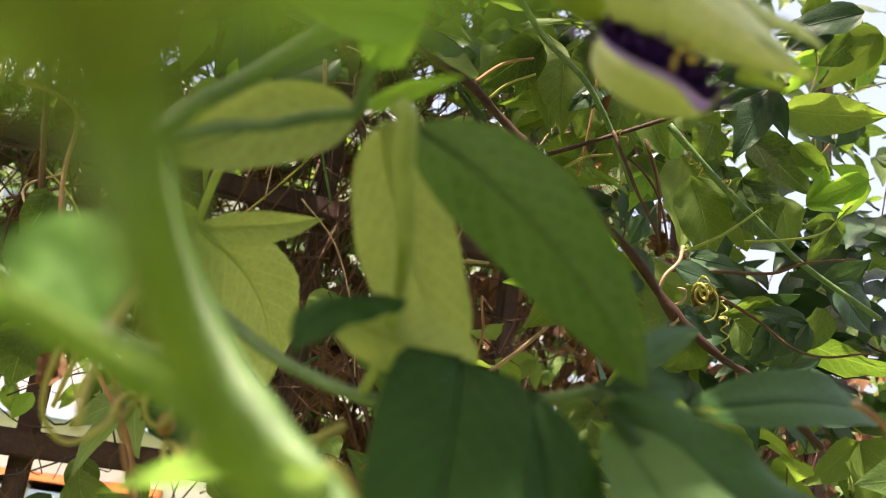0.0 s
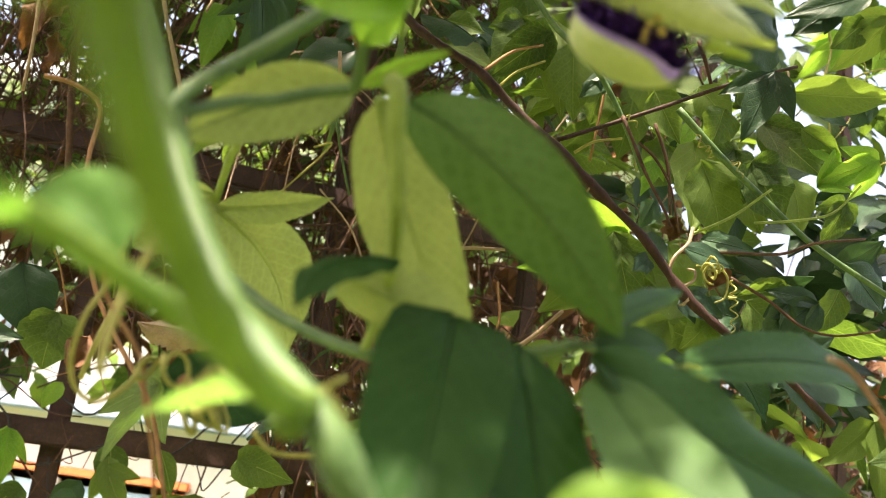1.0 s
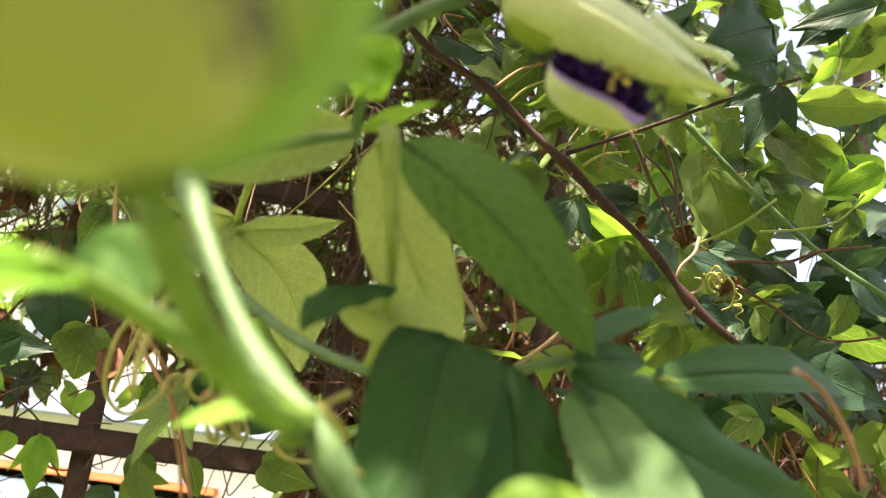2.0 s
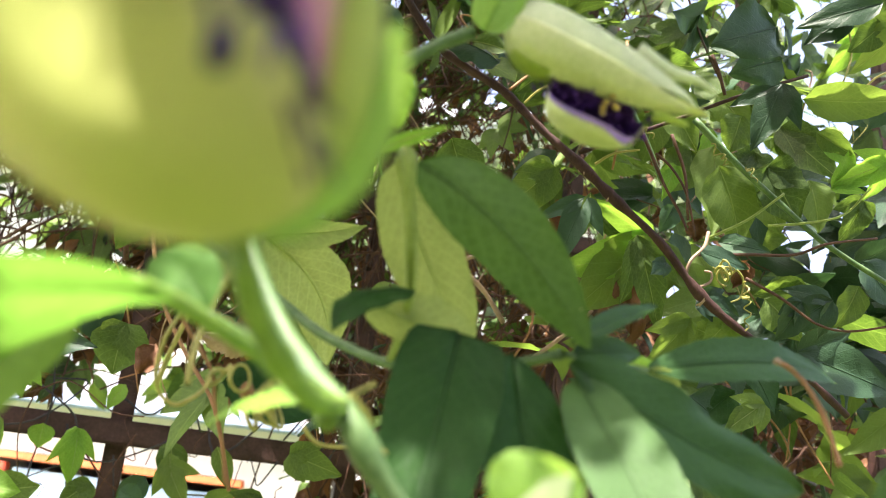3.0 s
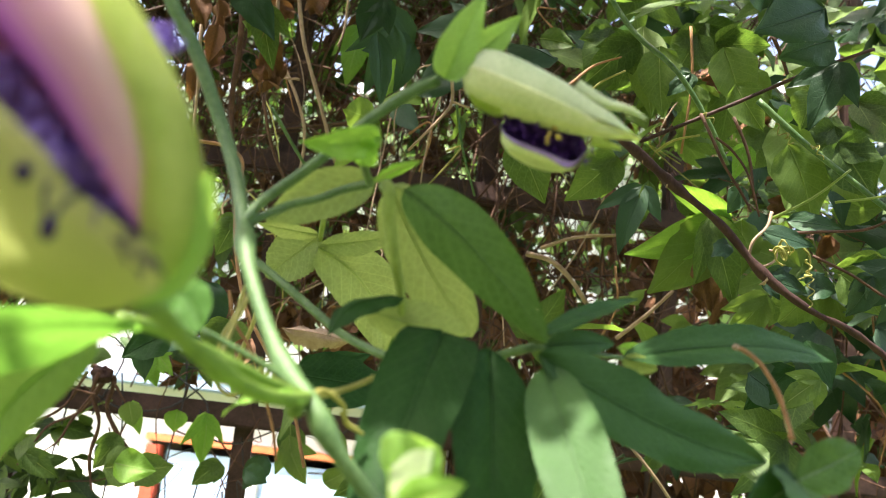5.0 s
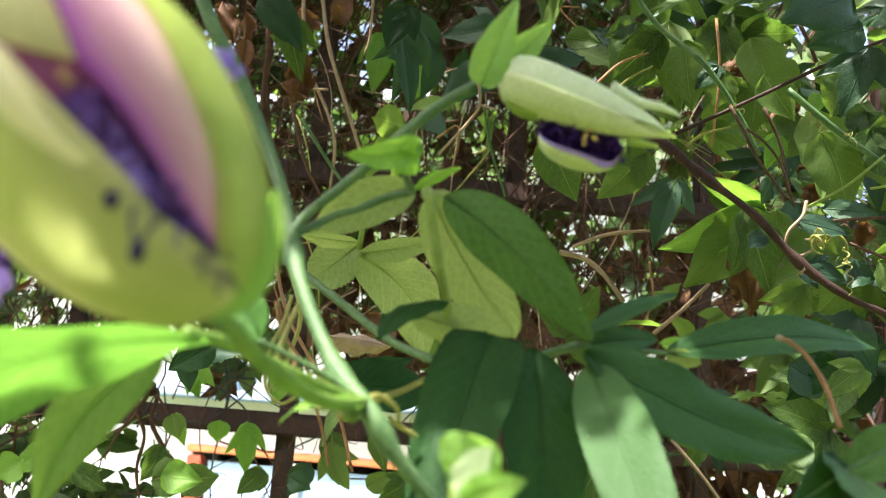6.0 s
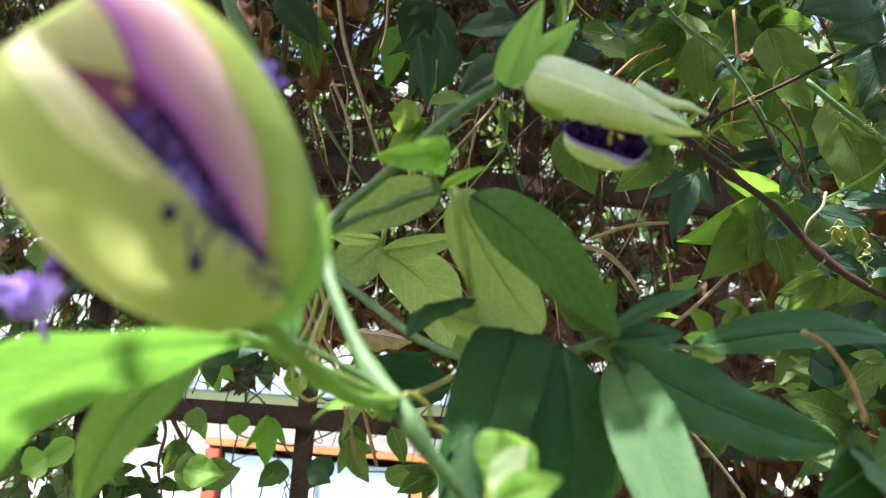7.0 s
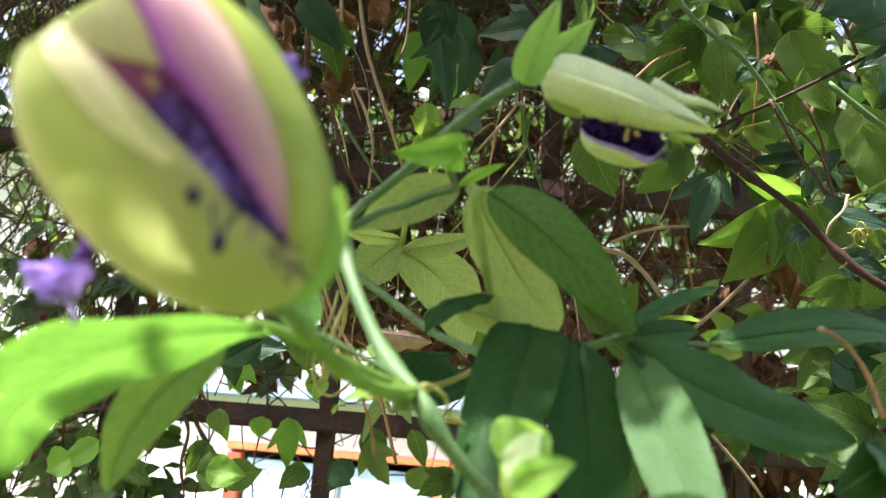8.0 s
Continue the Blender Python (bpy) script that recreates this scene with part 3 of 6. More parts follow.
leaf(palm, (0.0113, 0.1402, 1.3930), (-0.0005, 0.1263, 1.3816), turned(-0.60, 0.93), 0.0096, M_UPPER, M_UPPER, shape="lance", bend=0.10, fold=-0.3, sway=-0.147, seed=6, thick=0.0003, teeth=0.01)
tipleaf = thing("young_leaf", "bright green young passion vine leaf on its stalk", "leaf", "passion leaves")
part("petiole", tube([(0.0002, 0.1386, 1.4194), (0.0014, 0.1340, 1.4190), (0.0028, 0.1270, 1.4192), (0.0042, 0.1200, 1.4196)], 0.0010, 0.0008, 8, 5), M_STEM, tipleaf)
leaf(tipleaf, (0.0109, 0.1113, 1.4219), (-0.0057, 0.1087, 1.4193), turned(0.19, -0.23), 0.0068, M_YOUNG_LIT, M_YOUNG_LIT, shape="taper", bend=0.03, fold=0.15, ruffle=0.12, seed=7, thick=0.0003, teeth=0.06, sway=0.067)
leaf(tipleaf, (0.0036, 0.1215, 1.4188), (0.0100, 0.1075, 1.4212), turned(0.15, 0.30), 0.0058, M_YOUNG_LIT, M_YOUNG_LIT, shape="ovate", bend=0.05, fold=0.15, ruffle=0.10, seed=8, thick=0.0003, teeth=0.05)

# a second pale leaf behind it
palm2 = thing("passion_leaf", "pale olive passion vine leaf hanging behind the stems", "leaf", "passion leaves")
part("petiole", tube([(-0.0359, 0.2095, 1.4412), (-0.0432, 0.2214, 1.4346), (-0.0492, 0.2341, 1.4254)], 0.0011, 0.0010, 8, 5), M_PETIOLE, palm2)
leaf(palm2, (-0.0475, 0.2297, 1.4219), (-0.0318, 0.2708, 1.3900), turned(0.40, 0.02), 0.0233, M_UNDER, shape="ovate", bend=0.04, fold=0.1, sway=0.133, seed=9, teeth=0.015)
leaf(palm2, (-0.0478, 0.2310, 1.4230), (-0.0175, 0.2317, 1.4295), turned(0.1, -0.6), 0.0095, M_UNDER, shape="lance", bend=0.07, fold=0.2, seed=10)
leaf(palm2, (-0.0496, 0.2360, 1.4278), (-0.0746, 0.2485, 1.4138), turned(-0.3, -0.3), 0.0175, M_UNDER, shape="ovate", bend=0.04, fold=0.1, seed=11)
leaf(palm2, (-0.0504, 0.2358, 1.4278), (-0.0669, 0.2192, 1.4271), turned(-0.2, -0.7), 0.0070, M_UNDER, shape="lance", bend=0.03, seed=13)

# dark glossy leaf in the lower middle, seen from above
dark = thing("passion_leaf", "dark green glossy passion vine leaf with five broad lobes", "leaf", "passion leaves")
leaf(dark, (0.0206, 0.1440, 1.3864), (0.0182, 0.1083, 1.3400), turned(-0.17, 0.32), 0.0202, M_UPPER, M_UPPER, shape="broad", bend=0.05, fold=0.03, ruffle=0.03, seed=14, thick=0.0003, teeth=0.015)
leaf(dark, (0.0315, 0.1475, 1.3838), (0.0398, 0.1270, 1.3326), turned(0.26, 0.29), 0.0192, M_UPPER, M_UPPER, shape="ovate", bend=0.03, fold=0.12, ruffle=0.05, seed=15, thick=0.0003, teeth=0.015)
# This lobe's colour is lightened to stand for the sun on it.
leaf(dark, (0.0441, 0.1500, 1.3808), (0.0655, 0.1082, 1.3370), turned(-0.36, 0.70), 0.0152, M_LOBE_SUNLIT, M_LOBE_SUNLIT, label="lobe painted paler for the sun that falls on it", shape="round", bend=0.05, fold=0.12, ruffle=0.05, seed=16, thick=0.0003, teeth=0.015)
leaf(dark, (0.0428, 0.1480, 1.3837), (0.0955, 0.1749, 1.3650), turned(0.24, 0.68), 0.0182, M_UPPER_LIT, M_UPPER_LIT, shape="ovate", bend=0.05, sway=-0.09, fold=0.12, ruffle=0.07, seed=17, thick=0.0003, teeth=0.015)
leaf(dark, (0.0425, 0.1440, 1.3870), (0.0632, 0.1797, 1.4032), turned(-0.25, 0.83), 0.0058, M_UPPER_LIT, M_UPPER_LIT, shape="lance", bend=0.03, fold=0.2, seed=18, thick=0.0004)
leaf(dark, (0.0430, 0.1530, 1.3862), (0.0587, 0.1680, 1.3896), turned(0.1, 0.6), 0.0068, M_UPPER_LIT, M_UPPER_LIT, shape="lance", bend=0.06, fold=0.1, seed=19, thick=0.0004)
side = thing("passion_leaf", "dark green pointed passion vine leaf lying almost level", "leaf", "passion leaves")
leaf(side, (0.0606, 0.1716, 1.3868), (0.1193, 0.2263, 1.3966), turned(0.25, 0.93), 0.0122, M_UPPER_LIT, M_UPPER_LIT, shape="ovate", bend=0.08, fold=0.12, seed=20, thick=0.0004)
leaf(side, (0.0606, 0.1716, 1.3868), (0.0692, 0.1790, 1.3852), turned(0.1, -0.2), 0.0050, M_UNDER, M_UNDER, label="pale turned-up underside of the leaf base", shape="ovate", bend=0.05, fold=0.1, seed=28, thick=0.0003)
part("petiole", tube([(0.0410, 0.1510, 1.3855), (0.0515, 0.1620, 1.3862), (0.0606, 0.1716, 1.3868)], 0.0007, 0.0006, 8, 5), M_STEM, side)
corner = thing("passion_leaf", "broad green passion vine leaf at the end of a stalk", "leaf", "passion leaves")
leaf(corner, (0.0983, 0.1450, 1.3619), (0.0997, 0.1150, 1.3502), turned(0.2, 0.6), 0.0190, M_LOBE_SUNLIT, M_STEM, shape="round", bend=0.06, fold=0.1, seed=21, thick=0.0004)
leaf(corner, (0.0983, 0.1450, 1.3619), (0.1130, 0.1580, 1.3702), turned(0.2, 0.4), 0.0110, M_MID, M_STEM, shape="ovate", bend=0.05, fold=0.15, seed=22, thick=0.0004)
leaf(corner, (0.0983, 0.1450, 1.3619), (0.0848, 0.1200, 1.3542), turned(0.1, 0.5), 0.0105, M_UPPER, M_STEM, shape="ovate", bend=0.05, fold=0.15, seed=29, thick=0.0004)
low = thing("passion_leaf", "bright green leaf lit by the sun from above", "leaf", "passion leaves")
leaf(low, (0.0786, 0.0800, 1.3475), (0.0403, 0.0700, 1.3452), turned(0.0, 1.6), 0.0130, M_MID, shape="ovate", bend=0.10, fold=0.1, seed=23, thick=0.0004)
# leaves under the nearest bud
near = thing("passion_leaf", "bright green toothed passion vine leaf lit through by the sun", "leaf", "passion leaves")
leaf(near, (-0.0010, 0.0535, 1.3735), (-0.0600, 0.0650, 1.3450), (0.15, 0.15, 1.0), 0.0210, M_FRESH, M_YOUNG_LIT, shape="round", bend=0.06, fold=0.05, sway=0.150, seed=24, thick=0.0003, teeth=0.02)
leaf(near, (-0.0180, 0.0705, 1.3725), (-0.0465, 0.0822, 1.3438), turned(-0.06, -0.07), 0.0110, M_OLIVE, M_YOUNG_LIT, label="pale green shaded lobe", shape="ovate", bend=0.04, fold=0.14, sway=-0.086, seed=25, thick=0.0005, teeth=0.02)
small = thing("passion_leaf", "small round pale green leaf behind the flower stalk", "leaf", "passion leaves")
leaf(small, (-0.0082, 0.0855, 1.3765), (-0.0186, 0.0885, 1.3834), turned(0.32, -0.05), 0.0086, M_FRESH, M_FRESH, shape="round", bend=0.04, fold=0.1, sway=-0.131, seed=27, thick=0.0003)
part("stalk", tube([(0.0092, 0.0953, 1.3671), (0.0030, 0.0930, 1.3710), (-0.0040, 0.0885, 1.3745), (-0.0082, 0.0855, 1.3765)], 0.0006, 0.0005, 8, 5), M_STEM, small)

dry = thing("dry_tendril", "orange-brown dried tendril stub", "tendril")
part("stub", tube([(0.0870, 0.1669, 1.3913), (0.0894, 0.1677, 1.3905), (0.0930, 0.1682, 1.3877), (0.0966, 0.1683, 1.3822), (0.0988, 0.1680, 1.3764), (0.1003, 0.1675, 1.3710)], 0.00050, 0.00075, 10, 6, lumps=0.4), M_RUST, dry)
part("tip", blob((0.0870, 0.1669, 1.3913), (0.0009, 0.0008, 0.0008), None, 2, 0.3), M_STRAW, dry, "pale dry broken end")

# ---- the nearest bud: swollen pod split open on a dark corona ----
B1 = Vector((0.0147, 0.0304, 1.3752))
A1 = Vector((0.0009, 0.0034, 1.4015)) - B1
F1 = Vector((0.583, -0.788, -0.199))
LEN1 = A1.length
ax = A1.normalized()
ez = (F1 - F1.dot(ax) * ax).normalized()
ey = ez.cross(ax)
bud = thing("flower_bud", "swollen passion flower bud splitting open to show purple filaments", "flower bud", "flower buds")


def pod_radius(s):
    return 0.0142 * (max(s, 0.003) ** 0.45) * (max(1 - s, 0.003) ** 0.34) / 0.583


def on_pod(s, angle, r=1.0):
    """A point of the pod's wall: share of its length, degrees round it, share of its radius."""
    a = radians(angle)
    return B1 + ax * (LEN1 * s) + r * pod_radius(s) * (math.cos(a) * ez + math.sin(a) * ey)


def valve(lo, hi, s0=0.0, s1=1.0, r=1.0, roll=0.0, nu=16, nv=30):
    """A sepal or petal of the pod between two margins that run along it; roll turns its first margin outwards."""
    bm = bmesh.new()
    uvs = bm.loops.layers.uv.verify()
    rows = []
    for i in range(nv + 1):
        s = s0 + (s1 - s0) * i / nv
        a, b = lo(s), hi(s)
        row = []
        for j in range(nu + 1):
            q = j / nu
            w = 1 + 0.015 * noise.noise(Vector((s * 5, q * 3, r * 40))) + roll * math.exp(-((q / 0.12) ** 2)) + 0.012 * math.sin(q * 3.1416)
            row.append(bm.verts.new(on_pod(s, a + (b - a) * q, r * w)))
        rows.append(row)
    for i in range(nv):
        for j in range(nu):
            f = bm.faces.new((rows[i][j], rows[i][j + 1], rows[i + 1][j + 1], rows[i + 1][j]))
            for loop, (di, dj) in zip(f.loops, ((0, 0), (0, 1), (1, 1), (1, 0))):
                loop[uvs].uv = ((j + dj) / nu, (i + di) / nv)
    return bm


def left_margin(s):
    """The lower edge of the split."""
    return float(np.interp(s, (0.2, 0.23, 0.39, 0.53, 0.73, 0.86, 0.96), (-12, -8, 1, 4, 9, 13, 22)))


def right_margin(s):
    return float(np.interp(s, (0.2, 0.34, 0.48, 0.62, 0.73, 0.78, 0.88, 0.96), (-12, -9, -9, -10, -9, -8, -16, -24)))


def petal_margin(s):
    """Where the outer sepal covers the pink petal."""
    return float(np.interp(s, (0.2, 0.24, 0.36, 0.5, 0.665, 0.78, 0.96), (-12, -14, -27, -35, -42, -53, -66)))


def cream_margin(s):
    return left_margin(s) + float(np.interp(s, (0.48, 0.6, 0.75, 0.97), (0, 11, 17, 20)))


part("sepal", valve(left_margin, lambda s: 92, 0.0, 0.97, 1.0, 0.02), M_SEPAL_BAND, bud, "yellow-green sepal")
# Cream rolled margin, brightened in colour to stand for the sun on it.
part("sepal_margin", valve(lambda s: left_margin(s) - 1, cream_margin, 0.47, 0.965, 1.012), M_CREAM_SUNLIT, bud, "pale cream rolled margin with the sun put into its tone")
part("sepal", valve(lambda s: 84, lambda s: 150, 0.0, 0.97, 1.025), M_BLUSH, bud, "green sepal with a pinkish edge")
part("sepal", valve(lambda s: 145, lambda s: 212, 0.0, 0.98, 1.0), M_SEPAL, bud)
part("sepal", valve(lambda s: -152, lambda s: petal_margin(s) + 1, 0.0, 0.98, 1.02), M_SEPAL, bud, "bright green outer sepal")
part("petal", valve(right_margin, lambda s: petal_margin(s) - 10, 0.19, 0.97, 0.985, 0.02), M_PETAL, bud, "pink inner petal")
part("petal", valve(lambda s: right_margin(s) - 3, lambda s: -7 + 190 * (s - 0.775), 0.775, 0.97, 0.955, nu=10, nv=14), M_SEPAL_CREAM, bud, "pale yellow inner petal")
part("petal", valve(lambda s: -26, lambda s: left_margin(s) + 14, 0.50, 0.95, 0.88), M_MAROON, bud, "maroon inner petal")
rng = random.Random(3)
fil = bmesh.new()
for k in range(420):
    s = rng.uniform(0.22, 0.70)
    g = right_margin(s) + (left_margin(s) - right_margin(s)) * rng.uniform(-0.3, 1.3)
    p = on_pod(s, g, rng.uniform(0.66, 0.88))
    q = p + ax * rng.uniform(-0.006, 0.003) + ez * rng.uniform(0, 0.0012) + ey * rng.uniform(-0.0012, 0.0012)
    tube([on_pod(s * 0.8, g * 0.5, 0.25), p, q], 0.00026, 0.00012, 4, 3, fil)
part("corona", fil, M_CORONA, bud, "dark purple filaments")
part("core", blob(B1 + ax * LEN1 * 0.46, (0.0080, 0.0080, 0.0120), None, 3), M_CORONA, bud)
for k in range(130):
    s = rng.uniform(0.30, 0.74)
    g = right_margin(s) + (left_margin(s) - right_margin(s)) * rng.uniform(0.08, 0.95)
    p = on_pod(s, g, rng.uniform(0.72, 0.985))
    part("filament", tube([p - ez * 0.004, p, p + ez * 0.0005 - ax * rng.uniform(-0.0010, 0.0030) + ey * rng.uniform(-0.0018, 0.0018)], 0.00020, 0.00012, 5, 3), M_FIL, bud)
for k in range(24):
    s = rng.uniform(0.46, 0.68)
    p = on_pod(s, right_margin(s) + (left_margin(s) - right_margin(s)) * rng.uniform(0.3, 0.9), rng.uniform(0.93, 1.0))
    part("filament", tube([p - ez * 0.004, p, p + ey * rng.uniform(-0.0010, 0.0016) - ax * rng.uniform(0.0, 0.0016)], 0.00024, 0.00014, 5, 3), M_LILAC, bud, "pale lilac filament")
for k in range(3):
    part("anther", blob(on_pod(rng.uniform(0.72, 0.77), rng.uniform(-5, 0), 0.93), (0.0003, 0.0003, 0.0005), None, 2), M_ANTHER, bud, "pale yellow anther")
for a, b, c in (((0.0156, 0.0117, 1.3830), (0.0172, 0.0080, 1.3798), (0.0186, 0.0076, 1.3763)), ((0.0179, 0.0127, 1.3815), (0.0188, 0.0087, 1.3789), (0.0187, 0.0075, 1.3767)), ((0.0138, 0.0107, 1.3848), (0.0150, 0.0083, 1.3829), (0.0157, 0.0068, 1.3810))):
    st = part("style", tube([Vector(a) - ez * 0.003, a, b, c], 0.00024, 0.0002, 8, 4), M_STIGMA, bud, "dark violet style")
    part("stigma", blob(c, (0.00075, 0.0007, 0.00085), None, 2), M_STIGMA, st)
part("bract", blade((0.0142, 0.0282, 1.3734), (0.0234, 0.0236, 1.3870), F1 - 0.3 * ey, 0.0064, "ovate", 0.10, 0.15, 0.03, 0.03, 8, 20, 62, sway=-0.035)[0], M_BRACT, bud, "leafy green bract")
part("bract", blade((0.0132, 0.0297, 1.3737), (-0.0029, 0.0196, 1.3772), (F1 - 1.2 * UP).normalized(), 0.0090, "ovate", -0.13, 0.2, 0.03, 0.02, 8, 20, 63)[0], M_BRACT, bud, "leafy green bract")
part("receptacle", blob(B1 + ax * 0.0010, (0.0017, 0.0017, 0.0016), None, 3, 0.06), M_SEPAL, bud)
tuft = bmesh.new()
for k in range(26):
    p = Vector((0.0120, 0.0267, 1.4028)) + Vector((rng.gauss(0, 0.0007), rng.gauss(0, 0.0010), rng.gauss(0, 0.0010)))
    tube([p + ey * 0.003, p, p + Vector((rng.gauss(0.0004, 0.0005), rng.gauss(0, 0.0006), rng.gauss(0, 0.0007)))], 0.0005, 0.0004, 5, 3, tuft)
part("filament", tuft, M_LILAC, bud, "lilac filaments pushing out behind the sepal")

# ---- the farther bud: narrow, horned, with a dark open mouth ----
B2, A2 = Vector((0.0246, 0.1240, 1.4426)), Vector((0.0619, 0.1288, 1.4292)) - Vector((0.0246, 0.1240, 1.4426))
F2 = turned(0.0, 0.0)
LEN2 = A2.length
bud2 = thing("flower_bud", "pale green pointed passion flower bud with a dark purple opening", "flower bud", "flower buds")
part("sepal", shell(B2, A2, F2, LEN2, 0.00665, -82, 2, (0.20, 0.66), keel=0.03), M_SEPAL_SOFT, bud2)
# Upper sepals take a whiter colour to stand for skylight from above.
part("sepal", shell(B2, A2, F2, LEN2 * 0.98, 0.0063, -10, 100, (0.20, 0.66), keel=0.06), M_SEPAL_PALE_LIT, bud2, "upper green sepal painted whiter for the skylight on it")
part("sepal", shell(B2, A2, F2, LEN2 * 0.98, 0.0064, 92, 205, (0.20, 0.66), keel=0.06), M_SEPAL_PALE_LIT, bud2)
part("sepal", shell(B2, A2, F2, LEN2 * 0.40, 0.0072, -160, -60, (0.40, 0.45), keel=0.06), M_SEPAL, bud2)
ax2 = A2.normalized()
ez2 = (F2 - F2.dot(ax2) * ax2).normalized()
ey2 = ez2.cross(ax2)
# the lowest sepal bulges away and leaves the mouth open
LOW, LOWEND = Vector((0.0333, 0.1286, 1.4337)), Vector((0.0522, 0.1299, 1.4281))
part("sepal", shell(LOW, LOWEND - LOW, -ey2 + 0.25 * ez2, (LOWEND - LOW).length, 0.0088, -140, 28, (0.26, 0.28), keel=0.04, thick=0.0005), M_SEPAL_SOFT, bud2, "bulging lower sepal")
part("petal", shell(LOW, LOWEND - LOW, -ey2 + 0.25 * ez2, (LOWEND - LOW).length * 0.97, 0.0082, -60, 33, (0.26, 0.28), thick=0.0), M_LILAC, bud2, "lilac inner petal")
part("throat", shell(LOW, LOWEND - LOW, -ey2 + 0.25 * ez2, (LOWEND - LOW).length * 0.97, 0.0078, -150, 8, (0.26, 0.28), thick=0.0), M_CORONA, bud2, "dark purple throat")
part("horn", tube([(0.0525, 0.1275, 1.4281), (0.0559, 0.1276, 1.4273), (0.0588, 0.1275, 1.4265)], 0.0012, 0.0004, 8, 5), M_SEPAL, bud2)
part("horn", tube([(0.0484, 0.1250, 1.4393), (0.0547, 0.1263, 1.4362), (0.0597, 0.1269, 1.4352), (0.0635, 0.1273, 1.4332)], 0.0018, 0.0003, 8, 5), M_SEPAL_PALE_LIT, bud2)
part("horn", tube([(0.0508, 0.1264, 1.4312), (0.0570, 0.1273, 1.4301), (0.0624, 0.1280, 1.4289)], 0.0020, 0.0004, 8, 5), M_SEPAL_CREAM, bud2)
mouth = bmesh.new()
for k in range(220):
    c = Vector((0.0411, 0.1282, 1.4299)) + ax2 * rng.gauss(0, 0.0040) + ey2 * rng.gauss(0.0, 0.0018) + ez2 * rng.gauss(0.0, 0.0014)
    tube([c - ez2 * 0.003, c, c + 0.0014 * Vector((rng.gauss(0, 1), rng.gauss(0, 0.6), rng.gauss(0, 1)))], 0.00034, 0.0002, 5, 3, mouth)
part("corona", mouth, M_CORONA, bud2, "dark purple filaments")
an = bmesh.new()
for k in range(7):
    blob(Vector((0.0442, 0.1257, 1.4284)) + 0.0011 * Vector((rng.gauss(0, 1), rng.gauss(0, 0.4), rng.gauss(0, 0.8))), (0.0007, 0.0005, 0.0005), an, 1)
part("anther", an, M_ANTHER, bud2, "yellow anthers")
part("receptacle", blob(B2 - ax2 * 0.0012, (0.0026, 0.0026, 0.0026), None, 3, 0.06), M_SEPAL, bud2)
leaf(bud2, (0.0200, 0.1223, 1.4394), (0.0290, 0.1146, 1.4568), turned(-0.15, 0.05), 0.0088, M_BRACT, M_BRACT, label="leafy pale green bract", shape="taper", bend=0.05, fold=0.25, ruffle=0.05, seed=30, thick=0.0003, teeth=0.02)
leaf(bud2, (0.0219, 0.1244, 1.4417), (0.0355, 0.1232, 1.4552), turned(0.2, 0.0), 0.0080, M_BRACT, M_BRACT, label="leafy pale green bract", shape="taper", bend=0.05, fold=0.25, seed=31, thick=0.0003)

# ---- a small closed bud rising from below ----
bud3 = thing("flower_bud", "small closed green bud wrapped in leafy bracts", "flower bud", "flower buds")
B3, A3 = Vector((0.0379, 0.0693, 1.3535)), Vector((0.0361, 0.0677, 1.3635)) - Vector((0.0379, 0.0693, 1.3535))
part("stalk", tube([(0.0286, 0.1015, 1.3440), (0.0346, 0.0862, 1.3447), (0.0383, 0.0733, 1.3501), (0.0381, 0.0693, 1.3536)], 0.0011, 0.0012, 10, 5), M_STEM, bud3)
leaf(bud3, (0.0358, 0.0710, 1.3515), (0.0348, 0.0665, 1.3631), turned(-0.6, 0.1), 0.0105, M_BRACT, M_BRACT, label="pale green folded bract", shape="drop", bend=0.06, fold=-0.5, seed=32, thick=0.0003, teeth=0.02)
leaf(bud3, (0.0358, 0.0710, 1.3515), (0.0388, 0.0660, 1.3612), turned(0.6, 0.3), 0.0082, M_SEPAL_PALE_LIT, M_SEPAL_PALE_LIT, label="whitish green folded bract", shape="drop", bend=0.08, fold=-0.45, seed=33, thick=0.0003, teeth=0.02)
leaf(bud3, (0.0356, 0.0660, 1.3526), (0.0454, 0.0615, 1.3575), turned(0.1, 0.5), 0.0060, M_YOUNG_LIT, M_SEPAL, shape="ovate", bend=0.10, fold=0.2, seed=34, thick=0.0003, teeth=0.02)
part("calyx", blob((0.0356, 0.0717, 1.3541), (0.0032, 0.003, 0.0052), None, 3, 0.12), M_SEPAL, bud3)

# ---- lilac blossom beyond the nearest bud ----
bloom = thing("lilac_blossom", "lilac passion flower blossom with ragged filaments", "flower")
for k in range(9):
    a = 0.698 * k + 0.3
    c = Vector((-0.0152, 0.0261, 1.3754))
    d = Vector((math.cos(a), 0.35 * math.sin(a * 2), math.sin(a) * 0.7))
    bm, mid = blade(c, c + d * rng.uniform(0.003, 0.0055), turned(rng.uniform(-0.5, 0.5), rng.uniform(-0.3, 0.6)), rng.uniform(0.0026, 0.0042), "round", 0.15, 0.1, 0.12, 0.02, 6, 10, 40 + k)
    part("petal", bm, M_LILAC, bloom)
for k in range(44):
    c = Vector((-0.0147, 0.0256, 1.3754))
    d = Vector((rng.gauss(0, 1), rng.gauss(-0.5, 0.5), rng.gauss(0, 0.8)))
    part("filament", tube([c, c + d * 0.0010, c + d * 0.0019 + Vector((0, 0, -0.0008))], 0.00050, 0.00040, 5, 3), M_LILAC, bloom)
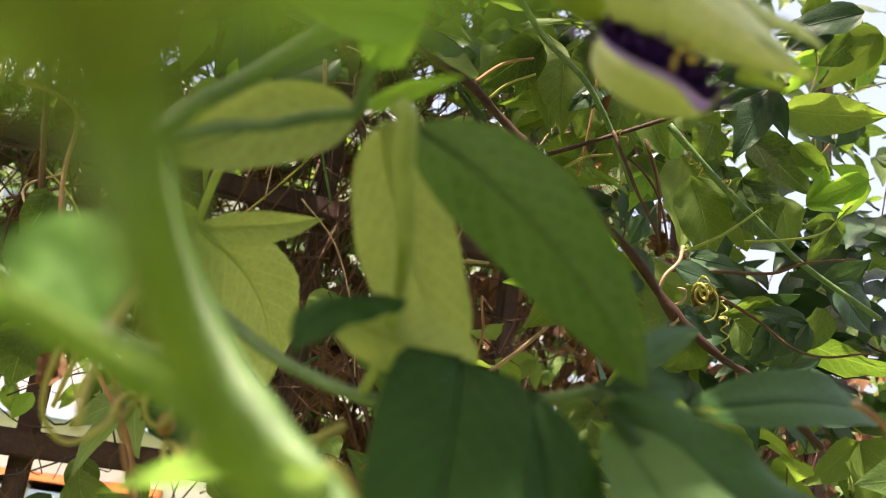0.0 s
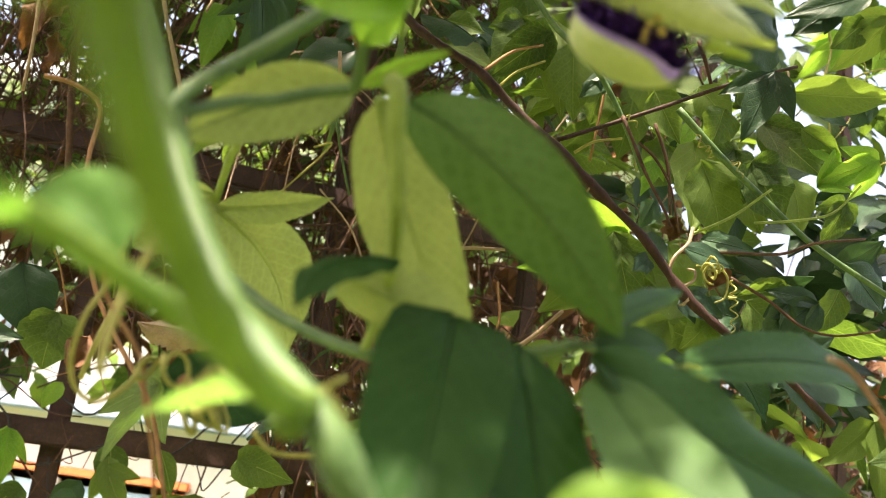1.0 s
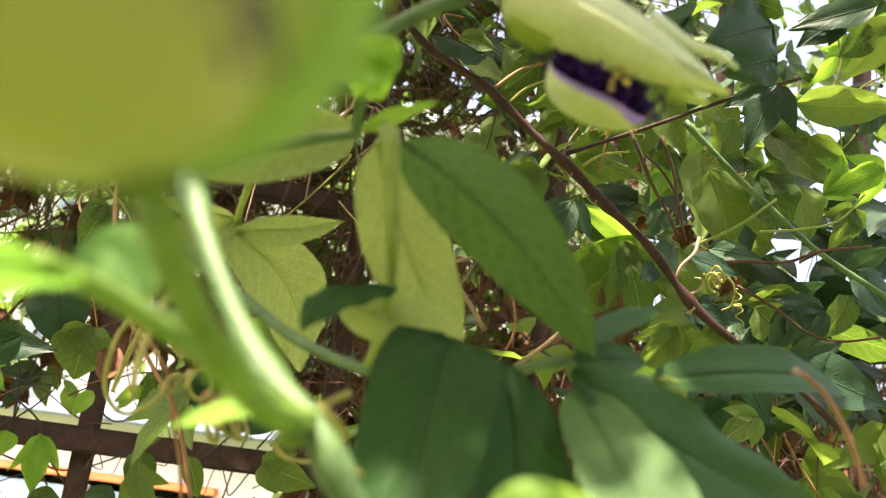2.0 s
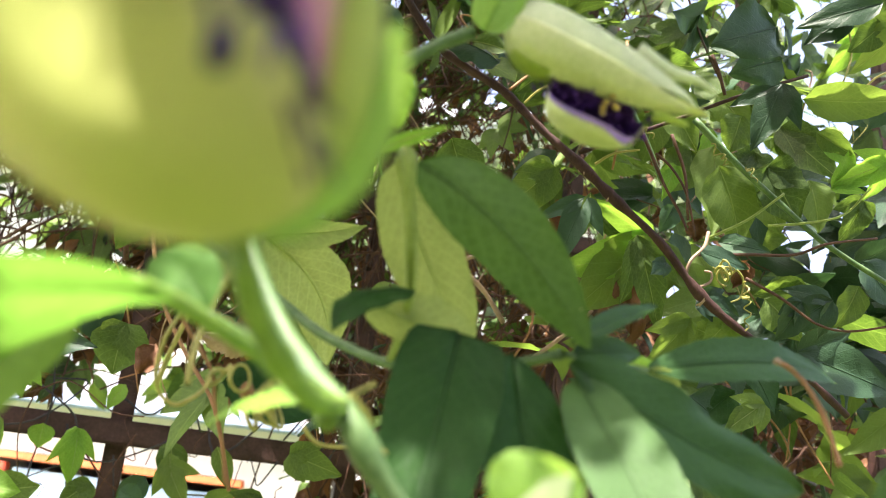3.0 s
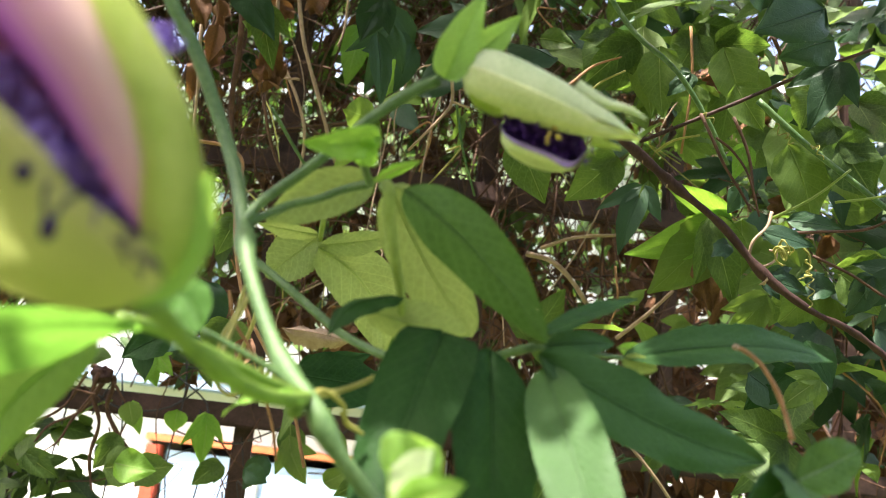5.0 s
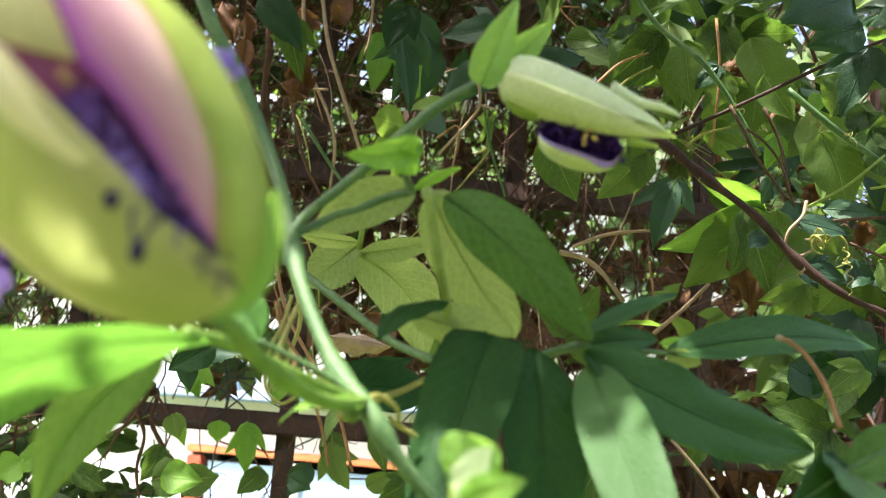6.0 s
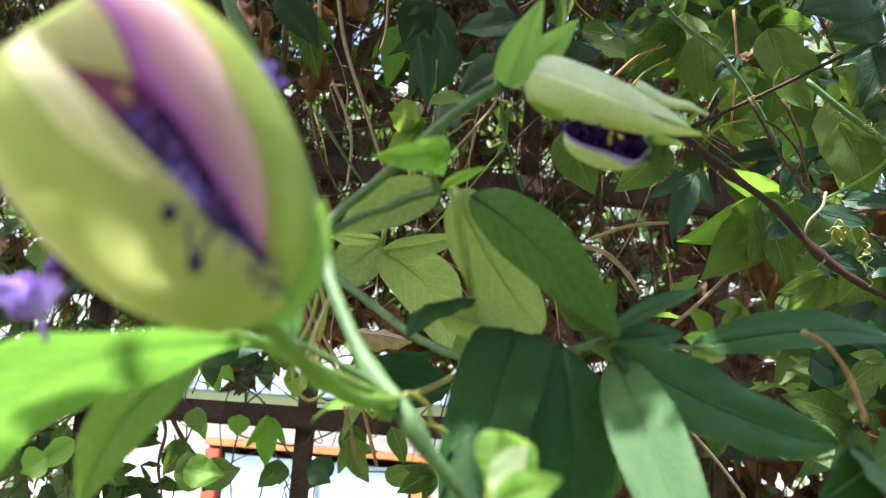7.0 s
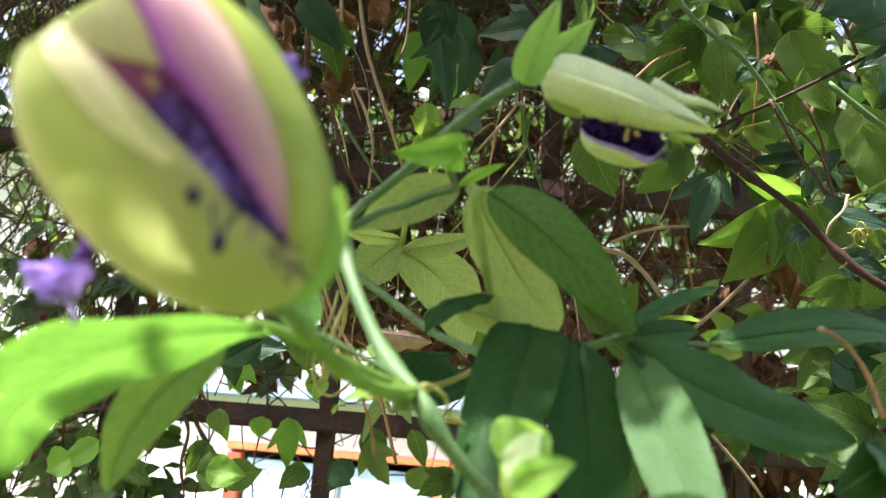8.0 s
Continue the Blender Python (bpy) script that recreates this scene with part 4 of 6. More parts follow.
part("stalk", tube([(-0.0141, 0.0273, 1.3781), (-0.0142, 0.0287, 1.3805), (-0.0155, 0.0307, 1.3845), (-0.0213, 0.0334, 1.3943)], 0.0012, 0.001, 8, 5), M_CORONA, bloom)

curl = thing("dead_leaf", "curled tan dead leaf hanging behind the stems", "leaf")
leaf(curl, (-0.0982, 0.3255, 1.4027), (-0.0680, 0.3341, 1.4002), turned(0, 0.6), 0.010, M_STRAW, M_STRAW, shape="lance", bend=0.06, fold=-0.9, ruffle=0.25, seed=51, teeth=0.12)


# ---- the woody vine on the trellis, a step behind the shoot ----
vine = thing("woody_vine", "brown woody vine with thin side twigs and curled tendrils", "vine")
part("stem", tube([(-0.0662, 0.4121, 1.6354), (-0.0341, 0.4157, 1.5898), (-0.0120, 0.4163, 1.5732), (0.0092, 0.4156, 1.5610), (0.0306, 0.4166, 1.5423), (0.0558, 0.4182, 1.5224), (0.0723, 0.4227, 1.5091), (0.0990, 0.4295, 1.4895), (0.1222, 0.4372, 1.4656), (0.1473, 0.4432, 1.4487), (0.1737, 0.4575, 1.4395), (0.2113, 0.4764, 1.4158)], 0.0022, 0.0020, 10, 6, swell=(0.45, 0.55, 0.73), lumps=0.35), M_BARK, vine)
part("twig", tube([(0.0534, 0.4349, 1.5371), (0.0778, 0.4427, 1.5515), (0.1010, 0.4460, 1.5639), (0.1275, 0.4487, 1.5784), (0.1505, 0.4472, 1.5891), (0.1796, 0.4552, 1.6040)], 0.0013, 0.0010, 8, 6, lumps=0.2), M_BARK, vine)
part("twig", tube([(0.0860, 0.4417, 1.5573), (0.0924, 0.4406, 1.5433), (0.1006, 0.4406, 1.5257), (0.1107, 0.4450, 1.5115), (0.1159, 0.4477, 1.5024)], 0.0011, 0.0007, 7, 5, lumps=0.2), M_TWIG, vine)
part("twig", tube([(0.0946, 0.4361, 1.5412), (0.1040, 0.4385, 1.5344), (0.1134, 0.4424, 1.5216), (0.1205, 0.4486, 1.5001)], 0.0008, 0.0006, 7, 5), M_TWIG, vine)
part("twig", tube([(0.0119, 0.4156, 1.5613), (0.0248, 0.4225, 1.5770), (0.0401, 0.4265, 1.5847)], 0.0010, 0.0006, 7, 5), M_RUST, vine)
part("twig", tube([(0.1229, 0.4513, 1.4907), (0.1498, 0.4568, 1.4950), (0.1773, 0.4624, 1.4993), (0.1942, 0.4613, 1.5069), (0.2242, 0.4710, 1.5158)], 0.0010, 0.0007, 7, 5), M_TWIG, vine)
part("twig", tube([(0.1498, 0.4553, 1.4812), (0.1708, 0.4589, 1.4724), (0.1892, 0.4627, 1.4620), (0.2067, 0.4643, 1.4598), (0.2291, 0.4642, 1.4651)], 0.0009, 0.0006, 7, 5), M_TWIG, vine)
part("stem", tube([(0.0244, 0.4560, 1.6453), (0.0443, 0.4550, 1.6147), (0.0707, 0.4531, 1.5888), (0.0905, 0.4616, 1.5614), (0.1038, 0.4691, 1.5362)], 0.0018, 0.0014, 8, 6), M_STEM, vine, "green climbing stem")
part("stem", tube([(0.1184, 0.4599, 1.5734), (0.1452, 0.4674, 1.5512), (0.1718, 0.4741, 1.5320), (0.2015, 0.4812, 1.5116), (0.2467, 0.4896, 1.4900)], 0.0020, 0.0015, 8, 6), M_STEM, vine, "green climbing stem")
part("stem", tube([(0.1285, 0.4588, 1.5024), (0.1493, 0.4567, 1.5147), (0.1681, 0.4534, 1.5310)], 0.0009, 0.0007, 7, 5), M_PETIOLE, vine)
part("stem", tube([(0.1612, 0.4578, 1.5131), (0.1814, 0.4580, 1.5168), (0.2013, 0.4574, 1.5233), (0.2143, 0.4539, 1.5390)], 0.0008, 0.0006, 7, 5), M_PETIOLE, vine)
part("stem", tube([(0.0206, 0.4361, 1.5642), (0.0286, 0.4344, 1.5722), (0.0425, 0.4333, 1.5794)], 0.0007, 0.0006, 7, 5), M_TENDRIL, vine)
part("stem", tube([(0.0625, 0.4367, 1.5320), (0.0719, 0.4355, 1.5386), (0.0859, 0.4354, 1.5421)], 0.0009, 0.0006, 7, 5), M_TENDRIL, vine)
part("tendril", tube([(0.1263, 0.4433, 1.5016), (0.1238, 0.4405, 1.4923), (0.1168, 0.4373, 1.4835), (0.1154, 0.4394, 1.4753), (0.1201, 0.4410, 1.4702), (0.1284, 0.4456, 1.4744), (0.1302, 0.4492, 1.4806), (0.1266, 0.4507, 1.4818)], 0.0010, 0.0006, 8, 6), M_STRAW, vine, "pale brown curled tendril")
part("tendril", tube([(0.1316, 0.4534, 1.4847), (0.1412, 0.4535, 1.4863), (0.1481, 0.4553, 1.4810), (0.1480, 0.4579, 1.4713), (0.1431, 0.4585, 1.4679)], 0.0007, 0.0005, 8, 6), M_TENDRIL, vine)
part("tendril", coil((0.1285, 0.4552, 1.5545), (0.1383, 0.4578, 1.5469), 0.0019, 4.0, 0.00042), M_TENDRIL, vine, "yellow-green coiled tendril")
part("tendril", coil((0.1481, 0.4581, 1.5480), (0.1544, 0.4606, 1.5400), 0.0018, 3.0, 0.0004), M_TENDRIL, vine, "yellow-green coiled tendril")
part("tendril", coil((0.0867, 0.4368, 1.5562), (0.0921, 0.4382, 1.5523), 0.0020, 2.5, 0.0005), M_TENDRIL, vine, "yellow-green coiled tendril")
part("tie", coil((0.0529, 0.4178, 1.5234), (0.0578, 0.4185, 1.5216), 0.0029, 1.6, 0.0006), M_STRAW, vine, "pale dry tendril wrapped round the stem")
part("tie", coil((0.0676, 0.4216, 1.5120), (0.0728, 0.4228, 1.5089), 0.0029, 1.6, 0.0006), M_STRAW, vine, "pale dry tendril wrapped round the stem")
part("tie", coil((0.1216, 0.4372, 1.4655), (0.1263, 0.4389, 1.4602), 0.0030, 2.4, 0.0007), M_STRAW, vine, "pale dry tendril wrapped round the stem")
part("tendril", coil((0.1265, 0.4122, 1.4719), (0.1329, 0.4134, 1.4740), 0.0040, 3.0, 0.0006), M_TENDRIL, vine, "yellow coiled tendril")
part("tendril", coil((0.1282, 0.4101, 1.4691), (0.1306, 0.4154, 1.4768), 0.0036, 2.5, 0.0006), M_TENDRIL, vine, "yellow coiled tendril")
part("tendril", coil((0.1434, 0.4269, 1.4734), (0.1457, 0.4324, 1.4512), 0.0019, 7.0, 0.0005), M_TENDRIL, vine, "yellow coiled tendril")

# tendrils and coils beside the lower rail
left = thing("curled_tendril", "orange and yellow curled tendrils hanging on a thin stalk", "tendril")
part("stalk", tube([(-0.0491, 0.1724, 1.3963), (-0.0471, 0.1748, 1.3878), (-0.0418, 0.1770, 1.3807), (-0.0385, 0.1785, 1.3756), (-0.0371, 0.1806, 1.3681), (-0.0345, 0.1830, 1.3596), (-0.0331, 0.1854, 1.3510)], 0.00052, 0.00042, 8, 6), M_RUST, left)
part("tendril", tube([(-0.0442, 0.1722, 1.3980), (-0.0452, 0.1707, 1.3895), (-0.0474, 0.1689, 1.3822), (-0.0490, 0.1708, 1.3746), (-0.0477, 0.1723, 1.3695), (-0.0437, 0.1731, 1.3673), (-0.0386, 0.1725, 1.3705), (-0.0374, 0.1753, 1.3742)], 0.00058, 0.00045, 8, 6), M_TENDRIL, left)
part("tendril", coil((-0.0379, 0.1787, 1.3751), (-0.0298, 0.1755, 1.3751), 0.0029, 2.5, 0.00060), M_TENDRIL, left)
part("tendril", coil((-0.0274, 0.1813, 1.3675), (-0.0229, 0.1810, 1.3697), 0.0036, 4.0, 0.00060), M_TENDRIL, left)
part("bud_scale", blob((-0.0300, 0.1797, 1.3727), (0.0016, 0.0015, 0.0023), None, 2), M_RUST, left)
part("tendril", tube([(-0.0175, 0.1896, 1.3662), (-0.0139, 0.1907, 1.3630), (-0.0080, 0.1910, 1.3628), (-0.0009, 0.1912, 1.3638)], 0.00060, 0.00045, 8, 6), M_TENDRIL, left)
hang = thing("dry_vine", "dead vine with pale dry stems hanging in the shade", "vine")
part("stem", tube([(-0.2612, 0.5530, 1.7118), (-0.2548, 0.5634, 1.6721), (-0.2393, 0.5741, 1.6420), (-0.2252, 0.5844, 1.6119), (-0.2196, 0.5917, 1.5855), (-0.2231, 0.5982, 1.5517)], 0.0017, 0.0012, 7, 5, lumps=0.2), M_STRAW, hang)
part("stem", tube([(-0.2405, 0.5780, 1.7194), (-0.2334, 0.5898, 1.6740), (-0.2174, 0.6049, 1.6247), (-0.2015, 0.6199, 1.5754)], 0.0018, 0.0015, 7, 5, lumps=0.2), M_STRAW, hang)
part("stem", tube([(-0.2556, 0.5176, 1.6872), (-0.2560, 0.5277, 1.6407), (-0.2598, 0.5369, 1.5939), (-0.2550, 0.5501, 1.5394), (-0.2499, 0.5653, 1.4764)], 0.0026, 0.002, 7, 5, lumps=0.2), M_TWIG, hang)
part("stem", tube([(-0.1398, 0.2971, 1.4820), (-0.1294, 0.3001, 1.4811), (-0.1204, 0.3038, 1.4749), (-0.1176, 0.2989, 1.4526), (-0.1069, 0.2861, 1.4275), (-0.0973, 0.2827, 1.4060), (-0.0837, 0.2797, 1.3882), (-0.0696, 0.2765, 1.3714), (-0.0589, 0.2745, 1.3451)], 0.0009, 0.0007, 7, 5), M_RUST, hang)
part("stem", tube([(-0.0298, 0.5966, 1.5029), (-0.0114, 0.6023, 1.4995), (0.0032, 0.6085, 1.4884), (0.0179, 0.6165, 1.4699)], 0.0021, 0.0018, 7, 5, lumps=0.2), M_STRAW, hang)
part("stem", tube([(0.0415, 0.5864, 1.4429), (0.0609, 0.5875, 1.4611), (0.0788, 0.5880, 1.4806)], 0.0016, 0.0013, 7, 4), M_STRAW, hang)
part("stem", tube([(-0.0248, 0.6373, 1.5165), (0.0029, 0.6420, 1.5284), (0.0373, 0.6499, 1.5339)], 0.0016, 0.0013, 7, 4), M_STRAW, hang)
part("stem", tube([(-0.0827, 0.5162, 1.6129), (-0.0811, 0.5209, 1.5938), (-0.0876, 0.5218, 1.5817), (-0.1091, 0.5217, 1.5560)], 0.0013, 0.0010, 7, 4), M_STRAW, hang)
part("stem", tube([(-0.0811, 0.5210, 1.5930), (-0.0687, 0.5249, 1.5902)], 0.0010, 0.0008, 7, 4), M_STRAW, hang)
part("stem", tube([(-0.2449, 0.4512, 1.6172), (-0.2448, 0.4610, 1.5724), (-0.2466, 0.4671, 1.5424)], 0.0012, 0.0010, 7, 4), M_STRAW, hang)
part("stem", tube([(0.0560, 0.5850, 1.3699), (0.0751, 0.5946, 1.3491), (0.0943, 0.6051, 1.3246)], 0.0012, 0.0010, 7, 4), M_STRAW, hang)
part("stem", tube([(-0.0708, 0.2242, 1.4158), (-0.0667, 0.2289, 1.3993), (-0.0709, 0.2311, 1.3841), (-0.0734, 0.2325, 1.3745)], 0.0009, 0.0007, 7, 4), M_TENDRIL, hang)
part("stem", tube([(0.0784, 0.4810, 1.6310), (0.0811, 0.4891, 1.5970), (0.0772, 0.4979, 1.5522)], 0.0010, 0.0008, 7, 4), M_RUST, hang)
part("stem", tube([(0.1234, 0.4451, 1.6074), (0.1289, 0.4489, 1.5970), (0.1332, 0.4523, 1.5865)], 0.0012, 0.0010, 7, 4), M_TWIG, hang)
part("stem", tube([(0.1046, 0.4507, 1.5593), (0.1145, 0.4579, 1.5383), (0.1188, 0.4644, 1.5138)], 0.0010, 0.0008, 7, 4), M_TWIG, hang)

# thin dry runners that hang in arcs through the shade
arc_rng = random.Random(77)
for k in range(96):
    x, y, z = arc_rng.uniform(-0.34, 0.42), arc_rng.uniform(0.60, 0.80), arc_rng.uniform(1.42, 1.72)
    run = Vector((arc_rng.uniform(-0.07, 0.07), arc_rng.uniform(-0.02, 0.02), -arc_rng.uniform(0.03, 0.16)))
    bow = Vector((arc_rng.uniform(-0.035, 0.035), arc_rng.uniform(-0.01, 0.01), arc_rng.uniform(-0.01, 0.025)))
    p = Vector((x, y, z))
    r = arc_rng.uniform(0.0005, 0.0011)
    part("runner", tube([p - run * 0.5, p - run * 0.2 + bow, p + run * 0.2 + bow * 0.7, p + run * 0.5 - bow * 0.2], r, r * 0.7, 6, 5, lumps=0.2), arc_rng.choice((M_STRAW, M_RUST, M_TWIG, M_TENDRIL, M_TWIG)), hang)

# leaves of the woody vine that hang nearest
foliage = thing("vine_foliage", "green lobed leaves of the climbing vine on the trellis", "foliage")


def hung(base, tip, facing, width, material=None, seed=0, shape="pointed", **more):
    """A leaf of the vine; every other one has two side lobes."""
    bm, mid = blade(base, tip, facing, width, shape, more.get("bend", 0.05), more.get("fold", 0.12), more.get("ruffle", 0.07), 0.035, 4, 10, seed, sway=0.03 * math.sin(seed * 1.7))
    if seed % 2 and not more:
        run = Vector(tip) - Vector(base)
        for side in (-1, 1):
            turn = Matrix.Rotation(side * radians(38 + 9 * math.sin(seed)), 3, Vector(facing))
            blade(base, Vector(base) + turn @ run * (0.66 + 0.1 * math.sin(seed * 2.3 + side)), facing, width * 0.62, shape, 0.06, 0.14, 0.07, 0.035, 3, 8, seed + side, bm)
    ob = part("leaf", bm, material or M_VINE, foliage)
    part("midrib", tube(mid, 0.00026, 0.0001, 5, 1), M_PETIOLE if material in (None, M_VINE, M_YOUNG_LIT) else material, ob)
    return ob


# Leaves that catch the sun get the brighter young-leaf colour painted on.
hung((0.1146, 0.5654, 1.5306), (0.0444, 0.5541, 1.4972), turned(0, -0.3), 0.0286, M_YOUNG_LIT, 1)
hung((0.1128, 0.5652, 1.5293), (0.0621, 0.5642, 1.4726), turned(0, -0.2), 0.0420, M_VINE, 2)
hung((0.1146, 0.5659, 1.5284), (0.1131, 0.5769, 1.4760), turned(0.1, -0.2), 0.0229, M_VINE, 3)
hung((0.1146, 0.5654, 1.5306), (0.0755, 0.5535, 1.5374), turned(0.1, -0.5), 0.0153, M_VINE, 4)
hung((0.0407, 0.4402, 1.5297), (0.0131, 0.4391, 1.5013), turned(0, -0.1), 0.0238, M_VINE, 5)
hung((-0.0182, 0.4431, 1.5422), (-0.0004, 0.4561, 1.5039), turned(0, -0.1), 0.0281, M_VINE, 6)
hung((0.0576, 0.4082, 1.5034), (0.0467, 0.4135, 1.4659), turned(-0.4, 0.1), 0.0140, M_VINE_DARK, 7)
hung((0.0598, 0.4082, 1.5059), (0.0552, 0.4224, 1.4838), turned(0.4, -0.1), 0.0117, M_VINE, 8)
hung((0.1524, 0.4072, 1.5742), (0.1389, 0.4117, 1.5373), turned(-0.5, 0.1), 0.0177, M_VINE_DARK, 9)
hung((0.0602, 0.4793, 1.6165), (0.0647, 0.4900, 1.5731), turned(0, -0.1), 0.0287, M_VINE, 10)
hung((0.0465, 0.4749, 1.6198), (0.0126, 0.4830, 1.5903), turned(0, -0.2), 0.0231, M_VINE, 11)
hung((0.1401, 0.4919, 1.5589), (0.1571, 0.5067, 1.5119), turned(0.1, -0.1), 0.0377, M_VINE, 12)
hung((0.1674, 0.4885, 1.5592), (0.1907, 0.5013, 1.5288), turned(0.1, -0.1), 0.0331, M_VINE, 13)
hung((0.1057, 0.4662, 1.5864), (0.1241, 0.4768, 1.5605), turned(0.1, -0.3), 0.0231, M_VINE, 14)
hung((0.0956, 0.5161, 1.6361), (0.1313, 0.5249, 1.6390), turned(0.1, -0.5), 0.0221, M_VINE, 15)
hung((0.1555, 0.4517, 1.6163), (0.1218, 0.4441, 1.6104), turned(0.0, 0.5), 0.0223, M_VINE_DARK, 16)
hung((0.1040, 0.4361, 1.4805), (0.0948, 0.4253, 1.4705), turned(-0.1, 0.2), 0.0099, M_VINE_DARK, 17)
hung((0.1212, 0.4387, 1.4892), (0.1488, 0.4471, 1.4842), turned(0.1, 0.5), 0.0137, M_VINE_DARK, 18)
hung((0.1245, 0.4551, 1.4667), (0.1484, 0.4626, 1.4612), turned(0.1, 0.3), 0.0147, M_VINE_DARK, 19)
hung((0.1397, 0.4044, 1.4271), (0.1490, 0.3910, 1.4028), turned(0.1, 0.3), 0.0158, M_UPPER, 20)
hung((0.1440, 0.3887, 1.4073), (0.1247, 0.3872, 1.3908), turned(0.1, 0.2), 0.0112, M_VINE, 21)
hung((0.1349, 0.4060, 1.4136), (0.1122, 0.4050, 1.3908), turned(-0.1, 0.4), 0.0176, M_UPPER, 22)
hung((0.1353, 0.5309, 1.4716), (0.1091, 0.5312, 1.4387), turned(0, -0.2), 0.0210, M_VINE, 23)
hung((0.1137, 0.4813, 1.5273), (0.1062, 0.4830, 1.5105), turned(0.1, 0.1), 0.0132, M_VINE_DARK, 24)
hung((-0.1255, 0.4758, 1.6494), (-0.1394, 0.4788, 1.6184), turned(0, 0.2), 0.0229, M_VINE_DARK, 25)
hung((-0.1221, 0.4624, 1.6180), (-0.1172, 0.4746, 1.5680), turned(0.6, 0.0), 0.0170, M_VINE_DARK, 26)
hung((-0.2112, 0.4795, 1.6254), (-0.2214, 0.4719, 1.6477), turned(0.3, 0.1), 0.0197, M_VINE, 27)
hung((-0.1574, 0.3322, 1.3972), (-0.1803, 0.3294, 1.3823), turned(-0.1, 0.3), 0.0187, M_UPPER, 28)
hung((-0.0630, 0.2605, 1.3795), (-0.0327, 0.2800, 1.3784), turned(0.0, 0.5), 0.0215, M_UPPER, 29, shape="round", fold=0.08)
hung((-0.0666, 0.2763, 1.3759), (-0.0458, 0.2994, 1.3924), turned(0.0, 0.4), 0.0130, M_UPPER, 30)
hung((-0.3464, 0.7454, 1.3578), (-0.3503, 0.7555, 1.3073), turned(0.4, -0.1), 0.0173, M_YOUNG_LIT, 31)
hung((-0.2690, 0.7686, 1.3457), (-0.2600, 0.7801, 1.3042), turned(0.3, -0.1), 0.0216, M_VINE, 32)
hung((-0.3991, 0.7209, 1.4062), (-0.4062, 0.7249, 1.3792), turned(0.1, -0.1), 0.0130, M_YOUNG_LIT, 33)
hung((-0.3516, 0.5966, 1.3068), (-0.3108, 0.6057, 1.3145), turned(0.1, 0.2), 0.0312, M_VINE, 34)
hung((-0.1675, 0.3979, 1.4715), (-0.1777, 0.4001, 1.4489), turned(0.1, 0.2), 0.0159, M_VINE, 35)
hung((0.0489, 0.4917, 1.6365), (0.0577, 0.4890, 1.5719), turned(0, -0.1), 0.0280, M_VINE, 40)
hung((0.0290, 0.4915, 1.6354), (0.0121, 0.4819, 1.5937), turned(0, -0.1), 0.0254, M_VINE, 41)
hung((0.1433, 0.5286, 1.5856), (0.1443, 0.5250, 1.5237), turned(0, -0.1), 0.0347, M_VINE, 42)
hung((0.1845, 0.5253, 1.6010), (0.2187, 0.5151, 1.5656), turned(0.1, -0.3), 0.0298, M_VINE, 43)
hung((0.1857, 0.4834, 1.6027), (0.2476, 0.4834, 1.6078), turned(0.1, -0.3), 0.0238, M_VINE, 44)
hung((0.2805, 0.5603, 1.7074), (0.2474, 0.5894, 1.6748), turned(0.1, -0.3), 0.0229, M_VINE, 45)
hung((0.2258, 0.4679, 1.6621), (0.1770, 0.4719, 1.6433), turned(0.1, 0.3), 0.0191, M_VINE_DARK, 46)
hung((0.2413, 0.4933, 1.5714), (0.2083, 0.4971, 1.5547), turned(0.1, -0.3), 0.0178, M_YOUNG_LIT, 47)
hung((0.2017, 0.5073, 1.5923), (0.2268, 0.5114, 1.5796), turned(0.1, -0.3), 0.0146, M_VINE, 48)
hung((0.1833, 0.4669, 1.4742), (0.1705, 0.4729, 1.4516), turned(0.1, 0.3), 0.0172, M_VINE_DARK, 49)
hung((0.1386, 0.4776, 1.5068), (0.1692, 0.4792, 1.5036), turned(0.1, 0.4), 0.0132, M_VINE_DARK, 50)
hung((0.0803, 0.4818, 1.5996), (0.0662, 0.4854, 1.5854), turned(-0.1, 0.4), 0.0140, M_VINE_DARK, 51)
hung((-0.0155, 0.4741, 1.6194), (0.0076, 0.4760, 1.6147), turned(-0.1, 0.2), 0.0159, M_VINE, 52)
hung((0.1583, 0.5183, 1.4739), (0.1419, 0.5237, 1.4532), turned(0, -0.2), 0.0254, M_VINE, 53)
hung((0.1756, 0.5147, 1.4885), (0.2035, 0.5135, 1.4953), turned(0, -0.2), 0.0191, M_VINE, 54)
hung((-0.1743, 0.4235, 1.4148), (-0.1796, 0.4304, 1.3883), turned(0, -0.2), 0.0294, M_VINE, 55)
hung((-0.1952, 0.4167, 1.4358), (-0.1862, 0.4267, 1.4005), turned(0, 0.3), 0.0294, M_VINE_DARK, 56)
hung((-0.1267, 0.6280, 1.3586), (-0.0873, 0.6330, 1.3482), turned(0, -0.2), 0.0267, M_VINE, 57)
hung((0.2286, 0.5038, 1.5107), (0.2529, 0.5119, 1.4856), turned(0.1, 0.2), 0.0254, M_VINE_DARK, 58)
hung((0.1961, 0.5170, 1.4546), (0.2580, 0.5253, 1.4368), turned(0.1, 0.2), 0.0318, M_VINE_DARK, 59)
hung((0.1740, 0.5081, 1.4830), (0.1986, 0.5154, 1.4610), turned(0.1, -0.2), 0.0254, M_VINE, 60)
hung((0.0970, 0.5153, 1.5169), (0.1161, 0.5313, 1.4613), turned(0.1, -0.2), 0.0231, M_VINE, 61)

hung((0.2061, 0.5087, 1.5910), (0.2287, 0.5142, 1.5741), turned(0.1, -0.3), 0.0152, M_YOUNG_LIT, 70)
